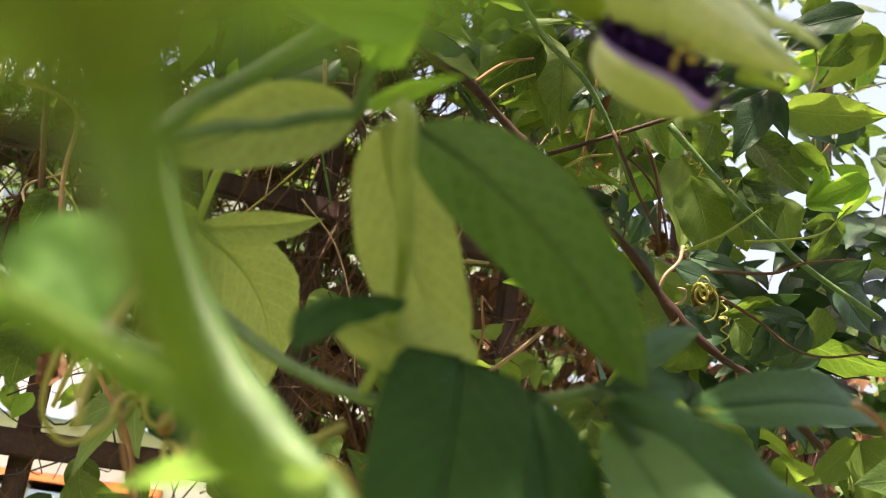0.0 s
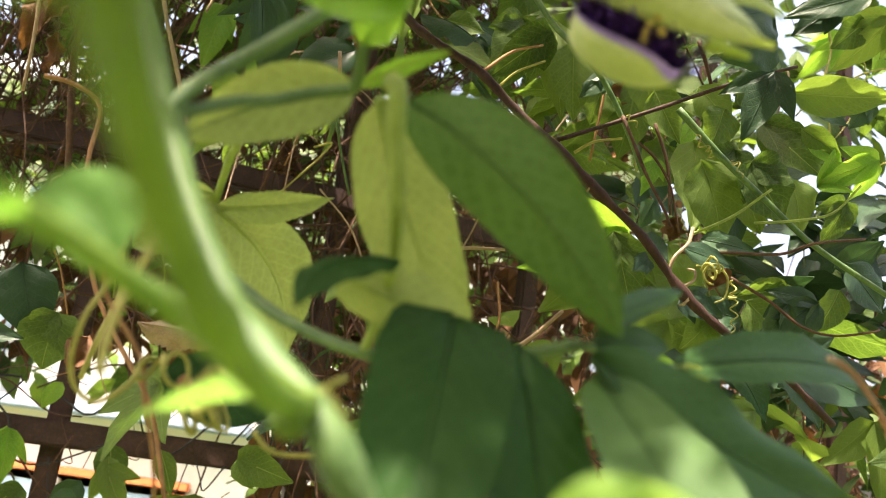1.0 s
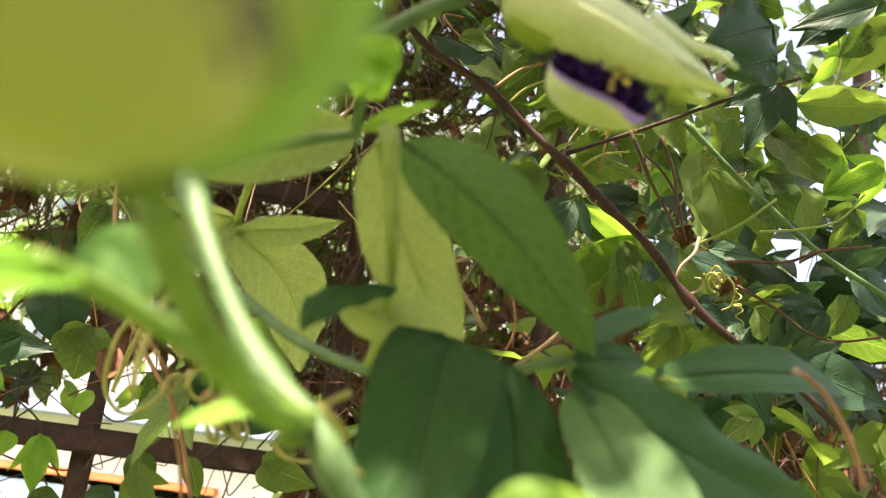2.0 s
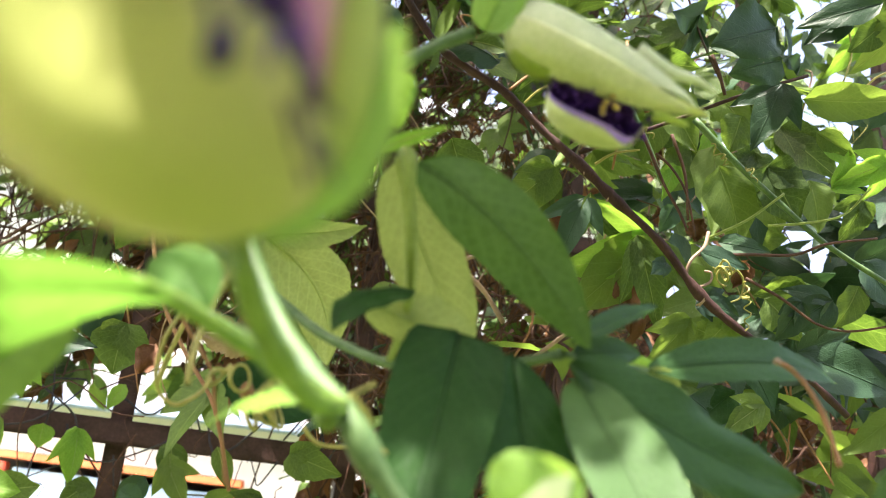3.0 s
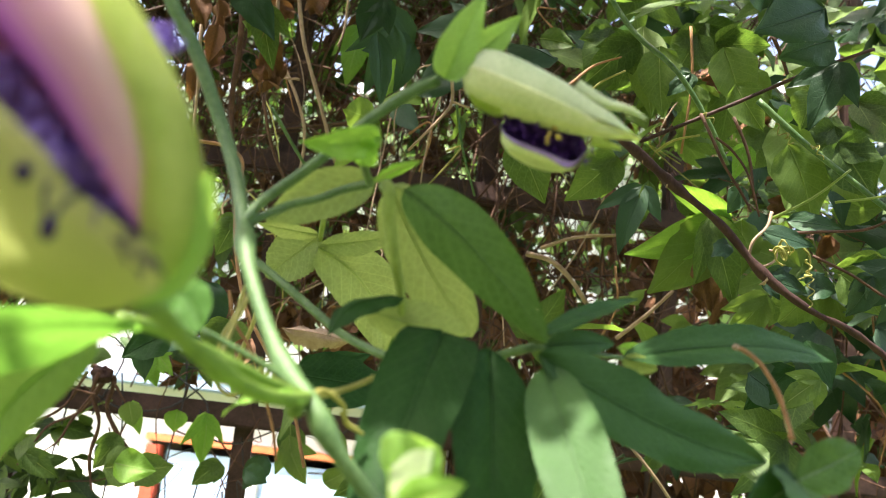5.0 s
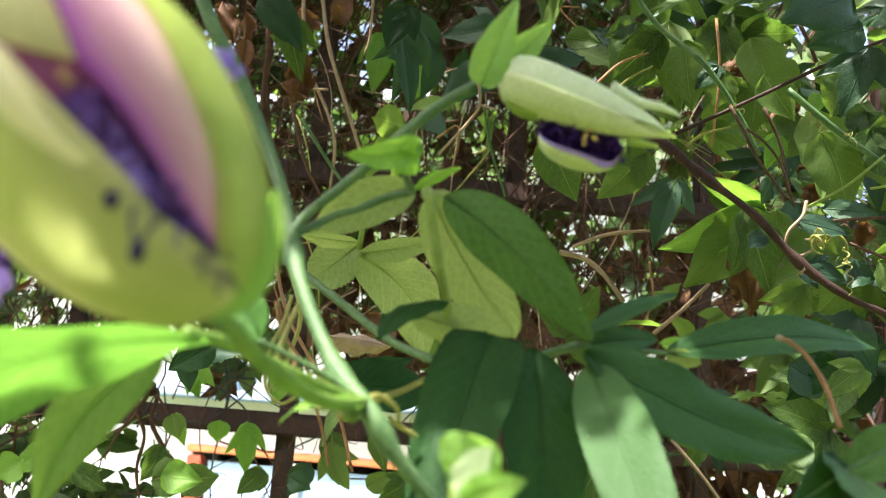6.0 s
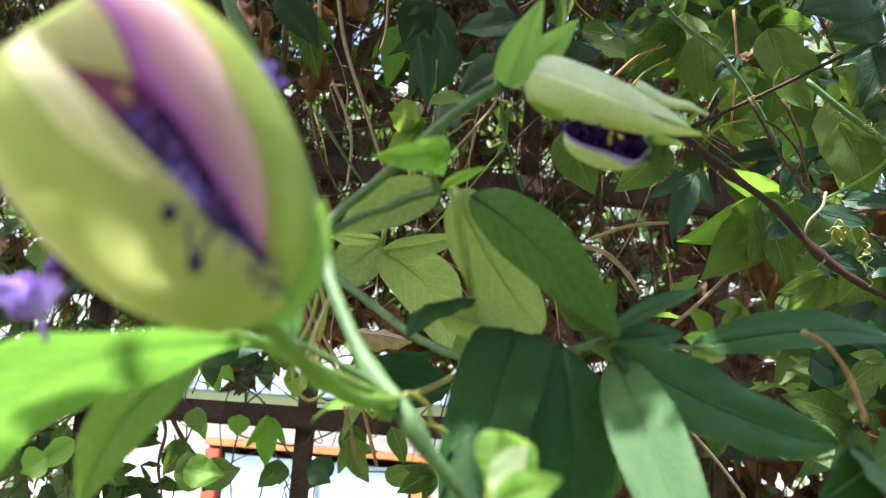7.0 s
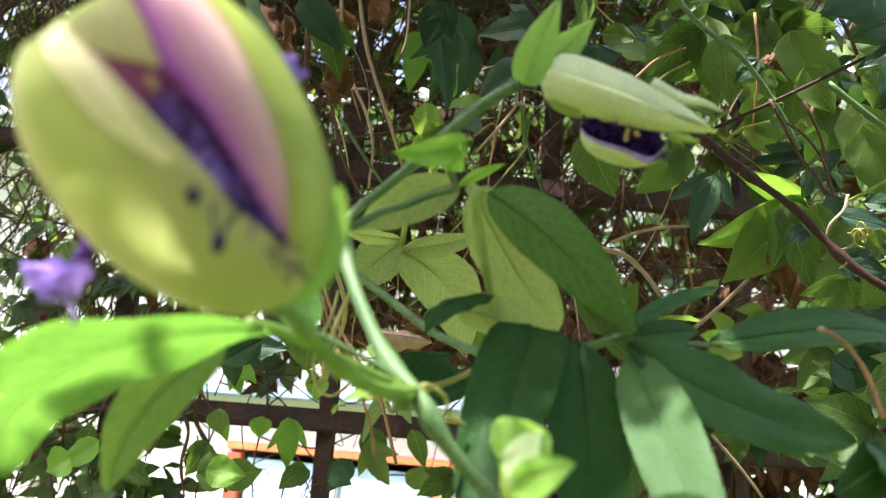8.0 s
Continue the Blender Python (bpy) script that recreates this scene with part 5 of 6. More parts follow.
hung((0.2083, 0.4984, 1.5525), (0.2373, 0.4949, 1.5706), turned(0.1, 0.5), 0.0134, M_YOUNG_LIT, 71)
hung((0.3623, 0.7424, 1.8280), (0.2960, 0.7518, 1.7819), turned(0.1, -0.4), 0.0265, M_YOUNG_LIT, 72)
hung((0.3379, 0.7932, 1.8277), (0.3001, 0.8047, 1.7785), turned(0.1, -0.4), 0.0259, M_YOUNG_LIT, 73)
hung((0.3832, 0.7931, 1.8358), (0.3719, 0.8042, 1.7924), turned(0.1, -0.4), 0.0303, M_YOUNG_LIT, 74)
hung((0.2067, 0.4711, 1.6544), (0.1828, 0.4755, 1.6339), turned(-0.1, 0.4), 0.0184, M_VINE_DARK, 75)
hung((0.2634, 0.5641, 1.7033), (0.2421, 0.5688, 1.6822), turned(0.1, -0.3), 0.0237, M_VINE, 76)
hung((0.1723, 0.5193, 1.6231), (0.1782, 0.5252, 1.6021), turned(0.1, -0.2), 0.0206, M_VINE, 77)
hung((0.1440, 0.5286, 1.6225), (0.1678, 0.5357, 1.5998), turned(0.1, -0.2), 0.0245, M_VINE, 78)
hung((0.1177, 0.5370, 1.6254), (0.1252, 0.5464, 1.5917), turned(0.1, -0.2), 0.0285, M_VINE, 79)
hung((0.0847, 0.5380, 1.6163), (0.0800, 0.5435, 1.5949), turned(0.1, 0.1), 0.0249, M_VINE, 80)
hung((0.1767, 0.5516, 1.5806), (0.1974, 0.5630, 1.5415), turned(0.1, -0.2), 0.0356, M_VINE, 81)
hung((0.2095, 0.5444, 1.5742), (0.2186, 0.5536, 1.5413), turned(0.1, -0.2), 0.0280, M_VINE, 82)
hung((0.2025, 0.4763, 1.4790), (0.1716, 0.4805, 1.4582), turned(0.1, 0.3), 0.0181, M_VINE_DARK, 83)
hung((0.1998, 0.5136, 1.4943), (0.1687, 0.5144, 1.4860), turned(0.1, -0.2), 0.0178, M_VINE, 84)
hung((0.1523, 0.5163, 1.4763), (0.1749, 0.5178, 1.4743), turned(0.1, 0.4), 0.0184, M_VINE_DARK, 85)
hung((0.1201, 0.5533, 1.5261), (0.1194, 0.5638, 1.4869), turned(0.1, -0.2), 0.0262, M_VINE, 86)
hung((0.1580, 0.5412, 1.4614), (0.1339, 0.5383, 1.4682), turned(0.1, -0.2), 0.0198, M_VINE, 87)
hung((0.2436, 0.5594, 1.5239), (0.2722, 0.5552, 1.5444), turned(0.1, -0.1), 0.0210, M_VINE_DARK, 88)
hung((0.2458, 0.5485, 1.5650), (0.2316, 0.5556, 1.5361), turned(0.1, -0.1), 0.0210, M_VINE, 89)
hung((0.2486, 0.5631, 1.5109), (0.2344, 0.5702, 1.4820), turned(0.1, -0.1), 0.0231, M_VINE, 90)
hung((0.2734, 0.5786, 1.6508), (0.2604, 0.5834, 1.6306), turned(0.1, -0.1), 0.0176, M_VINE_DARK, 91)
hung((0.2355, 0.5782, 1.6462), (0.2602, 0.5829, 1.6325), turned(0.1, -0.1), 0.0153, M_VINE_DARK, 92)
hung((0.0999, 0.4978, 1.6250), (0.1144, 0.5104, 1.5859), turned(0.1, -0.2), 0.0321, M_VINE, 100)
hung((0.0835, 0.5110, 1.6404), (0.0694, 0.5132, 1.6106), turned(0.0, -0.2), 0.0295, M_VINE, 101)
hung((0.1564, 0.5090, 1.6001), (0.1498, 0.5122, 1.5757), turned(0.1, -0.2), 0.0280, M_VINE, 102)
hung((0.1169, 0.5056, 1.5616), (0.1096, 0.5084, 1.5382), turned(0.0, -0.2), 0.0112, M_YOUNG_LIT, 103)
hung((0.1487, 0.5578, 1.6100), (0.1396, 0.5586, 1.5937), turned(0.0, -0.2), 0.0130, M_YOUNG_LIT, 104)
hung((0.1384, 0.5780, 1.6011), (0.1234, 0.5803, 1.5693), turned(0.0, -0.2), 0.0355, M_VINE, 105)
hung((0.0761, 0.5716, 1.5450), (0.1160, 0.5857, 1.5333), turned(0.0, -0.4), 0.0173, M_VINE, 106)
hung((0.1799, 0.5691, 1.6000), (0.1727, 0.5734, 1.5697), turned(0.0, -0.2), 0.0343, M_VINE, 107)
hung((0.0207, 0.5353, 1.6398), (-0.0059, 0.5254, 1.6497), turned(0.0, 0.4), 0.0158, M_VINE_DARK, 108)
hung((-0.0001, 0.5673, 1.6605), (0.0141, 0.5757, 1.6409), turned(0.0, 0.4), 0.0168, M_VINE_DARK, 109)
hung((0.0301, 0.5741, 1.6707), (0.0142, 0.5792, 1.6245), turned(0.0, -0.2), 0.0336, M_VINE, 110)
hung((-0.2730, 0.8193, 1.8004), (-0.2862, 0.8301, 1.7311), turned(0.0, -0.2), 0.0305, M_YOUNG_LIT, 111)
hung((-0.2240, 0.8389, 1.7755), (-0.2434, 0.8438, 1.7258), turned(0.0, -0.2), 0.0280, M_YOUNG_LIT, 112)
hung((-0.1345, 0.5289, 1.6560), (-0.1528, 0.5349, 1.6023), turned(0.5, 0.1), 0.0193, M_VINE_DARK, 113)
hung((-0.0863, 0.5866, 1.6514), (-0.1298, 0.5810, 1.6172), turned(0.0, 0.3), 0.0312, M_VINE_DARK, 114)
hung((-0.0849, 0.5998, 1.6913), (-0.1355, 0.5876, 1.6791), turned(0.0, 0.3), 0.0256, M_VINE_DARK, 115)
hung((-0.2202, 0.4423, 1.6453), (-0.1926, 0.4581, 1.6090), turned(0.2, 0.2), 0.0252, M_VINE_DARK, 116)
hung((-0.2106, 0.4674, 1.6405), (-0.2009, 0.4795, 1.5967), turned(0.3, -0.1), 0.0197, M_VINE, 117)
hung((-0.2016, 0.4974, 1.6115), (-0.2159, 0.4983, 1.5875), turned(0.2, 0.1), 0.0138, M_DEAD, 118, fold=0.5)
hung((-0.2486, 0.4794, 1.6316), (-0.2544, 0.4837, 1.6033), turned(0.2, 0.1), 0.0138, M_DEAD, 119, fold=0.5)
hung((-0.2148, 0.5635, 1.6830), (-0.2105, 0.5581, 1.7146), turned(0.2, 0.1), 0.0183, M_DEAD, 120, fold=0.4)
hung((-0.2692, 0.7694, 1.3381), (-0.2495, 0.7830, 1.3008), turned(0.1, -0.1), 0.0219, M_VINE, 121)
hung((-0.4139, 0.7220, 1.3620), (-0.4053, 0.7311, 1.3304), turned(0.1, -0.1), 0.0153, M_YOUNG_LIT, 122)
hung((-0.3904, 0.6717, 1.3307), (-0.4108, 0.6725, 1.2986), turned(0.1, -0.1), 0.0193, M_VINE, 123)
hung((-0.2794, 0.7480, 1.3245), (-0.2998, 0.7490, 1.2918), turned(0.1, 0.2), 0.0235, M_VINE_DARK, 124)
hung((-0.3295, 0.7571, 1.3128), (-0.3557, 0.7545, 1.2887), turned(0.1, 0.0), 0.0219, M_VINE, 125)
hung((-0.4882, 0.6443, 1.3245), (-0.5223, 0.6401, 1.2974), turned(0.1, 0.3), 0.0234, M_YOUNG_LIT, 126)
hung((-0.3851, 0.6991, 1.4092), (-0.3680, 0.7085, 1.3883), turned(0.1, 0.0), 0.0128, M_YOUNG_LIT, 127)
hung((-0.3029, 0.7254, 1.3988), (-0.3156, 0.7265, 1.3760), turned(0.1, 0.0), 0.0139, M_YOUNG_LIT, 128)
hung((-0.1702, 0.7384, 1.3199), (-0.2044, 0.7331, 1.2978), turned(0.1, 0.0), 0.0224, M_VINE, 129)
hung((-0.2298, 0.7770, 1.3566), (-0.2165, 0.7887, 1.3200), turned(0.1, 0.0), 0.0186, M_VINE, 130)
hung((-0.4686, 0.6540, 1.3058), (-0.4391, 0.6665, 1.2878), turned(0.1, 0.0), 0.0224, M_VINE, 131)
hung((-0.5277, 0.6175, 1.3966), (-0.5373, 0.6222, 1.3611), turned(0.1, 0.0), 0.0254, M_VINE, 132)
hung((-0.3460, 0.6367, 1.3059), (-0.3162, 0.6441, 1.3125), turned(0.1, 0.1), 0.0286, M_VINE, 133)
hung((-0.5233, 0.5966, 1.5014), (-0.5085, 0.6071, 1.4725), turned(0.1, 0.0), 0.0285, M_VINE, 134)
part("stem", tube([(-0.2181, 0.4995, 1.6794), (-0.2167, 0.5086, 1.6384), (-0.2126, 0.5158, 1.6100), (-0.1988, 0.5203, 1.6076)], 0.0015, 0.0010, 7, 5), M_STRAW, hang)
part("stem", tube([(-0.2246, 0.5155, 1.5948), (-0.2155, 0.5263, 1.5564), (-0.2013, 0.5368, 1.5265)], 0.0014, 0.0010, 7, 5), M_TWIG, hang)
part("stem", tube([(-0.2346, 0.5543, 1.5983), (-0.2152, 0.5662, 1.5691), (-0.2001, 0.5750, 1.5483)], 0.0015, 0.0012, 7, 5), M_STEM, hang, "thin green climbing stem")
part("stem", tube([(-0.1000, 0.6088, 1.6276), (-0.0933, 0.6183, 1.5922), (-0.0812, 0.6297, 1.5549)], 0.0011, 0.0009, 7, 5), M_STEM, hang, "thin green climbing stem")
part("stem", tube([(-0.1815, 0.5480, 1.7019), (-0.1835, 0.5548, 1.6669), (-0.1877, 0.5568, 1.6514)], 0.0011, 0.0009, 7, 5), M_STRAW, hang)

# woody branches bunched where the lower rail ends in the leaves
snag = thing("dead_branch", "bunched dark dead branches at the end of the rail", "branch")
def dead_branch(line, r):
    part("branch", tube(line, r, r * 0.6, 7, 5, lumps=0.5), M_TWIG, snag)


dead_branch([(-0.4580, 0.7116, 1.3911), (-0.4368, 0.7201, 1.3797), (-0.4418, 0.7244, 1.3537), (-0.4332, 0.7314, 1.3330), (-0.4160, 0.7419, 1.3075), (-0.4105, 0.7492, 1.2811)], 0.0030)
dead_branch([(-0.4446, 0.7061, 1.3849), (-0.4496, 0.7095, 1.3635), (-0.4421, 0.7173, 1.3376), (-0.4490, 0.7225, 1.3055), (-0.4456, 0.7304, 1.2740)], 0.0024)
dead_branch([(-0.4490, 0.7271, 1.3805), (-0.4711, 0.7285, 1.3466), (-0.5019, 0.7239, 1.3283), (-0.5188, 0.7255, 1.3001)], 0.0020)
dead_branch([(-0.4495, 0.6944, 1.3839), (-0.4672, 0.6966, 1.3514), (-0.4928, 0.6934, 1.3340), (-0.5288, 0.6850, 1.3263)], 0.0016)
dead_branch([(-0.4365, 0.7001, 1.3744), (-0.4619, 0.7015, 1.3361), (-0.4746, 0.7028, 1.3144), (-0.5079, 0.6986, 1.2912)], 0.0014)
dead_branch([(-0.4310, 0.7116, 1.3774), (-0.4161, 0.7218, 1.3500), (-0.4231, 0.7270, 1.3178), (-0.3947, 0.7391, 1.2986)], 0.0012)
dead_branch([(-0.4355, 0.6922, 1.3636), (-0.4661, 0.6829, 1.3667), (-0.5043, 0.6746, 1.3563), (-0.5424, 0.6663, 1.3460)], 0.0012)
dead_branch([(-0.3985, 0.7436, 1.4174), (-0.3945, 0.7507, 1.3904), (-0.4060, 0.7562, 1.3513), (-0.4029, 0.7667, 1.3078)], 0.0010)
dead_branch([(-0.4224, 0.7329, 1.3878), (-0.3956, 0.7414, 1.3831), (-0.3637, 0.7472, 1.3972), (-0.3261, 0.7625, 1.3755), (-0.2994, 0.7701, 1.3747)], 0.0009)
part("knot", blob((-0.4455, 0.7117, 1.3825), (0.010, 0.008, 0.008), None, 3, 0.5), M_BARK, snag)
hung((-0.3505, 0.7487, 1.3590), (-0.3538, 0.7583, 1.3118), turned(0.1, -0.1), 0.0186, M_YOUNG_LIT, 140, fold=0.15)
hung((-0.2713, 0.7712, 1.3570), (-0.2656, 0.7827, 1.3125), turned(0.2, -0.1), 0.0273, M_VINE, 142, fold=0.2)
hung((-0.3866, 0.7601, 1.3581), (-0.3886, 0.7644, 1.3361), turned(0.2, -0.1), 0.0224, M_YOUNG_LIT, 144, fold=0.2)
hung((-0.4037, 0.7250, 1.3991), (-0.3966, 0.7318, 1.3772), turned(0.2, -0.1), 0.0142, M_YOUNG_LIT, 146, fold=0.2)
hung((-0.4106, 0.7104, 1.3605), (-0.4052, 0.7170, 1.3374), turned(0.2, 0.1), 0.0214, M_VINE, 148, fold=0.2)
hung((-0.3397, 0.5921, 1.3127), (-0.3075, 0.6018, 1.3098), turned(0.1, 0.4), 0.0267, M_YOUNG_LIT, 150, fold=0.2)
hung((-0.2844, 0.7136, 1.3132), (-0.2646, 0.7215, 1.3022), turned(0.1, 0.2), 0.0204, M_VINE_DARK, 152, fold=0.2)
hung((-0.2364, 0.7927, 1.3038), (-0.2102, 0.7961, 1.3216), turned(0.1, 0.2), 0.0219, M_VINE, 154, fold=0.2)
hung((-0.4837, 0.6051, 1.3128), (-0.5065, 0.6027, 1.2949), turned(0.1, 0.4), 0.0286, M_YOUNG_LIT, 156, fold=0.2)
hung((-0.5008, 0.6478, 1.3380), (-0.5103, 0.6519, 1.3076), turned(0.1, 0.2), 0.0183, M_VINE, 158, fold=0.2)
hung((-0.2174, 0.3955, 1.3962), (-0.1696, 0.3873, 1.3974), turned(0.1, 0.3), 0.0191, M_VINE_DARK, 160, fold=0.2)
hung((-0.2115, 0.3970, 1.3966), (-0.2104, 0.4022, 1.3743), turned(0.1, 0.3), 0.0127, M_VINE_DARK, 162, fold=0.2)
hung((0.1389, 0.3727, 1.5868), (0.1056, 0.3554, 1.5659), turned(0.1, 0.3), 0.0300, M_VINE_DARK, 164, fold=0.15)
hung((0.1462, 0.3878, 1.5774), (0.1197, 0.3819, 1.5643), turned(0.1, 0.2), 0.0240, M_VINE_DARK, 166, fold=0.15)

# dead leaves curled on their stalks
def withered(base, tip, wide, k):
    hung(base, tip, turned(0.5 * math.sin(k * 2.1), 0.5 * math.cos(k * 1.3)), wide, M_DEAD, 200 + 2 * k, fold=0.9 * math.sin(k * 1.9), bend=0.22 * math.cos(k), ruffle=0.45)


withered((-0.2713, 0.4768, 1.6614), (-0.2626, 0.4859, 1.6303), 0.0168, 1)
withered((-0.2641, 0.4993, 1.6639), (-0.2701, 0.5054, 1.6286), 0.0156, 2)
withered((-0.2195, 0.5099, 1.6697), (-0.2209, 0.5144, 1.6470), 0.0204, 3)
withered((-0.2120, 0.4793, 1.6253), (-0.2006, 0.4907, 1.5870), 0.0176, 4)
withered((-0.2113, 0.4924, 1.6143), (-0.2176, 0.4969, 1.5864), 0.0136, 5)
withered((-0.2744, 0.5231, 1.6392), (-0.2820, 0.5277, 1.6090), 0.0180, 6)
withered((-0.2565, 0.4725, 1.6024), (-0.2602, 0.4783, 1.5712), 0.0136, 7)
withered((-0.2703, 0.5306, 1.6100), (-0.2746, 0.5356, 1.5821), 0.0148, 8)
withered((-0.1893, 0.4979, 1.6642), (-0.1811, 0.5031, 1.6506), 0.0148, 9)
withered((-0.1093, 0.6736, 1.7312), (-0.0985, 0.6839, 1.6973), 0.0136, 10)
withered((0.0968, 0.5665, 1.5038), (0.1053, 0.5774, 1.4642), 0.0176, 11)
withered((0.1173, 0.5943, 1.4985), (0.1069, 0.6001, 1.4591), 0.0156, 12)
withered((0.0922, 0.6083, 1.5006), (0.0962, 0.6158, 1.4711), 0.0168, 13)
withered((0.0585, 0.6094, 1.5512), (0.0468, 0.6111, 1.5297), 0.0204, 14)
withered((0.1521, 0.5911, 1.5553), (0.1468, 0.5933, 1.5387), 0.0156, 15)
withered((0.1006, 0.5598, 1.6358), (0.1025, 0.5636, 1.6206), 0.0120, 16)
withered((0.1852, 0.6051, 1.5311), (0.1781, 0.6076, 1.5112), 0.0136, 17)
withered((-0.1344, 0.3694, 1.4000), (-0.1395, 0.3711, 1.3862), 0.0120, 18)
withered((-0.1138, 0.4220, 1.4262), (-0.1043, 0.4271, 1.4146), 0.0136, 19)
withered((-0.0997, 0.4275, 1.4180), (-0.1085, 0.4287, 1.4018), 0.0120, 20)

hung((0.0061, 0.4078, 1.5739), (-0.0227, 0.4004, 1.5800), turned(-0.1, 0.9), 0.0182, M_VINE_DARK, 260, shape="round", fold=-0.6, bend=0.12)
hung((0.0580, 0.1988, 1.3924), (0.0704, 0.2082, 1.3924), turned(0.1, 0.2), 0.0047, M_YOUNG_LIT, 262, fold=0.3)
hung((0.1362, 0.3875, 1.4044), (0.1266, 0.3873, 1.3910), turned(0.3, 0.4), 0.0112, M_VINE, 264, fold=0.2)
hung((0.1131, 0.4006, 1.4085), (0.1349, 0.4107, 1.3944), turned(0.1, 0.3), 0.0214, M_VINE_DARK, 266, fold=0.1)


# ---- the mass of the vine: shared leaf shapes, hung at many turns ----
def leaf_shape(seed, shape, width):
    bm, mid = blade((0, 0, 0), (1, 0, 0), (0, 0, 1), width, shape, 0.06, 0.15, 0.07, 0.03, 2, 6, seed)
    me = bpy.data.meshes.new("leaf")
    bm.to_mesh(me)
    bm.free()
    me.shade_smooth()
    return me


def lobed_shape(seed, spread, lobes):
    bm = bmesh.new()
    bm.loops.layers.uv.verify()
    for k in range(lobes):
        a = radians(spread * (k - (lobes - 1) / 2))
        reach = 1.0 - 0.16 * abs(k - (lobes - 1) / 2)
        blade((0, 0, 0.004 * k), (math.cos(a) * reach, math.sin(a) * reach, -0.05 * abs(a)), (0.1, 0.02, 1), 0.40, "pointed", 0.05, 0.14, 0.06, 0.03, 2, 6, seed + k, bm)
    me = bpy.data.meshes.new("leaf")
    bm.to_mesh(me)
    bm.free()
    me.shade_smooth()
    return me


FORMS = [leaf_shape(1, "pointed", 0.52), leaf_shape(2, "pointed", 0.42), leaf_shape(3, "lance", 0.36), leaf_shape(4, "ovate", 0.52), lobed_shape(5, 48, 3), lobed_shape(9, 40, 5), lobed_shape(15, 55, 3)]
GREENS = []
for me in FORMS:
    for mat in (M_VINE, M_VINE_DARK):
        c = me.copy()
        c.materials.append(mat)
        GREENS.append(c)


def leaf_turn(rng, droop=0.6, flat=0.6):
    """A leaf that hangs from its stalk with its face mostly to the light, at any turn."""
    d = Vector((rng.gauss(0, 1), rng.gauss(-0.35, 0.6), rng.gauss(-droop, 0.5))).normalized()
    n = Vector((rng.gauss(0, 0.5), rng.gauss(-0.5, 0.5), rng.gauss(flat, 0.5)))
    n = (n - n.dot(d) * d).normalized()
    return Matrix((d, n.cross(d), n)).transposed().to_4x4()


# small gaps placed to fit the camera's view, so bright leaves and wall show: place on the trellis plane and radius
PEEPS = ((-0.39, 1.848, 0.020), (-0.315, 1.801, 0.024), (-0.288, 1.764, 0.016), (-0.267, 1.789, 0.014), (0.087, 1.695, 0.015), (0.121, 1.509, 0.016), (0.168, 1.426, 0.014), (-0.239, 1.835, 0.012), (-0.124, 1.802, 0.011), (0.026, 1.647, 0.010))


def is_open(x, y, z):
    """Where leaves are left out along the camera's sight lines: the low window beside the posts, the open sky beyond
    the vine's right end, and the peeps.
    """
    k = 0.93 / max(y + 0.03, 0.3)
    u, w = 0.05 + (x - 0.05) * k, 1.365 + (z - 1.365) * k
    low = -0.66 < u < -0.17 and 1.15 < w < 1.43 + 0.03 * math.sin(u * 30)
    sky_side = u > 0.30 + 0.05 * math.sin(w * 14) and w > 1.60
    peep = any((u - a) ** 2 + (w - b) ** 2 < r * r for a, b, r in PEEPS)
    return low or sky_side or peep


def before_rail(x, y, z):
    """Where leaves are left out so that the upper rail shows from the camera."""
    k = (0.98 + 0.37 * x) / y
    h = 1.364 + (z - 1.364) * k
    return -0.26 < x < 0.11 and 1.57 < h < 1.73


rng = random.Random(21)
made = 0
while made < 300:
    y = rng.uniform(0.56, 0.86)
    x = rng.uniform(-0.30, 0.52) * (0.4 + 0.6 * y / 0.8) + 0.05
    z = rng.uniform(1.28, 1.95)
    u = 0.05 + (x - 0.05) * 0.93 / (y + 0.03)
    if is_open(x, y, z) or before_rail(x, y, z) or (x > 0.05 and z < 1.37) or (u < 0.02 and rng.random() < 0.72):
        continue
    ob = new("leaf", rng.choice(GREENS if rng.random() < 0.75 else GREENS[::2]))
    s = rng.uniform(0.032, 0.072)
    ob.matrix_world = Matrix.Translation((x, y, z)) @ leaf_turn(rng) @ Matrix.Diagonal((s, s, s, 1))
    ob.parent = foliage
    made += 1


def mass(name, rng, count, place, size, material, label, category, shapes=FORMS, keep=is_open, gap=None, **turn):
    """Many leaves in one mesh, for the depth of the vine where none can be told apart."""
    verts, faces, uvs = [], [], []
    data = []
    for me in shapes:
        co = np.empty(len(me.vertices) * 3)
        me.vertices.foreach_get("co", co)
        uv = np.empty(len(me.loops) * 2)
        me.uv_layers[0].data.foreach_get("uv", uv)
        data.append((co.reshape(-1, 3), [tuple(p.vertices) for p in me.polygons], uv.reshape(-1, 2)))
    total, done = 0, 0
    while done < count:
        p = place(rng)
        if keep and keep(*p):
            continue
        co, polys, uv = rng.choice(data)
        s = rng.uniform(*size)
        m = np.array(Matrix.Translation(p) @ leaf_turn(rng, **turn) @ Matrix.Diagonal((s, s, s, 1)))
        placed = co @ m[:3, :3].T + m[:3, 3]
        if gap and gap(placed):
            continue
        verts.append(placed)
        faces += [tuple(v + total for v in f) for f in polys]
        uvs.append(uv)
        total += len(co)
        done += 1
    me = bpy.data.meshes.new(name)
    me.from_pydata(np.concatenate(verts).tolist(), [], faces)
    layer = me.uv_layers.new()
    layer.data.foreach_set("uv", np.concatenate(uvs).ravel())
    me.shade_smooth()
    me.materials.append(material)
    return tagged(new(name, me), label, category, kind="stuff")


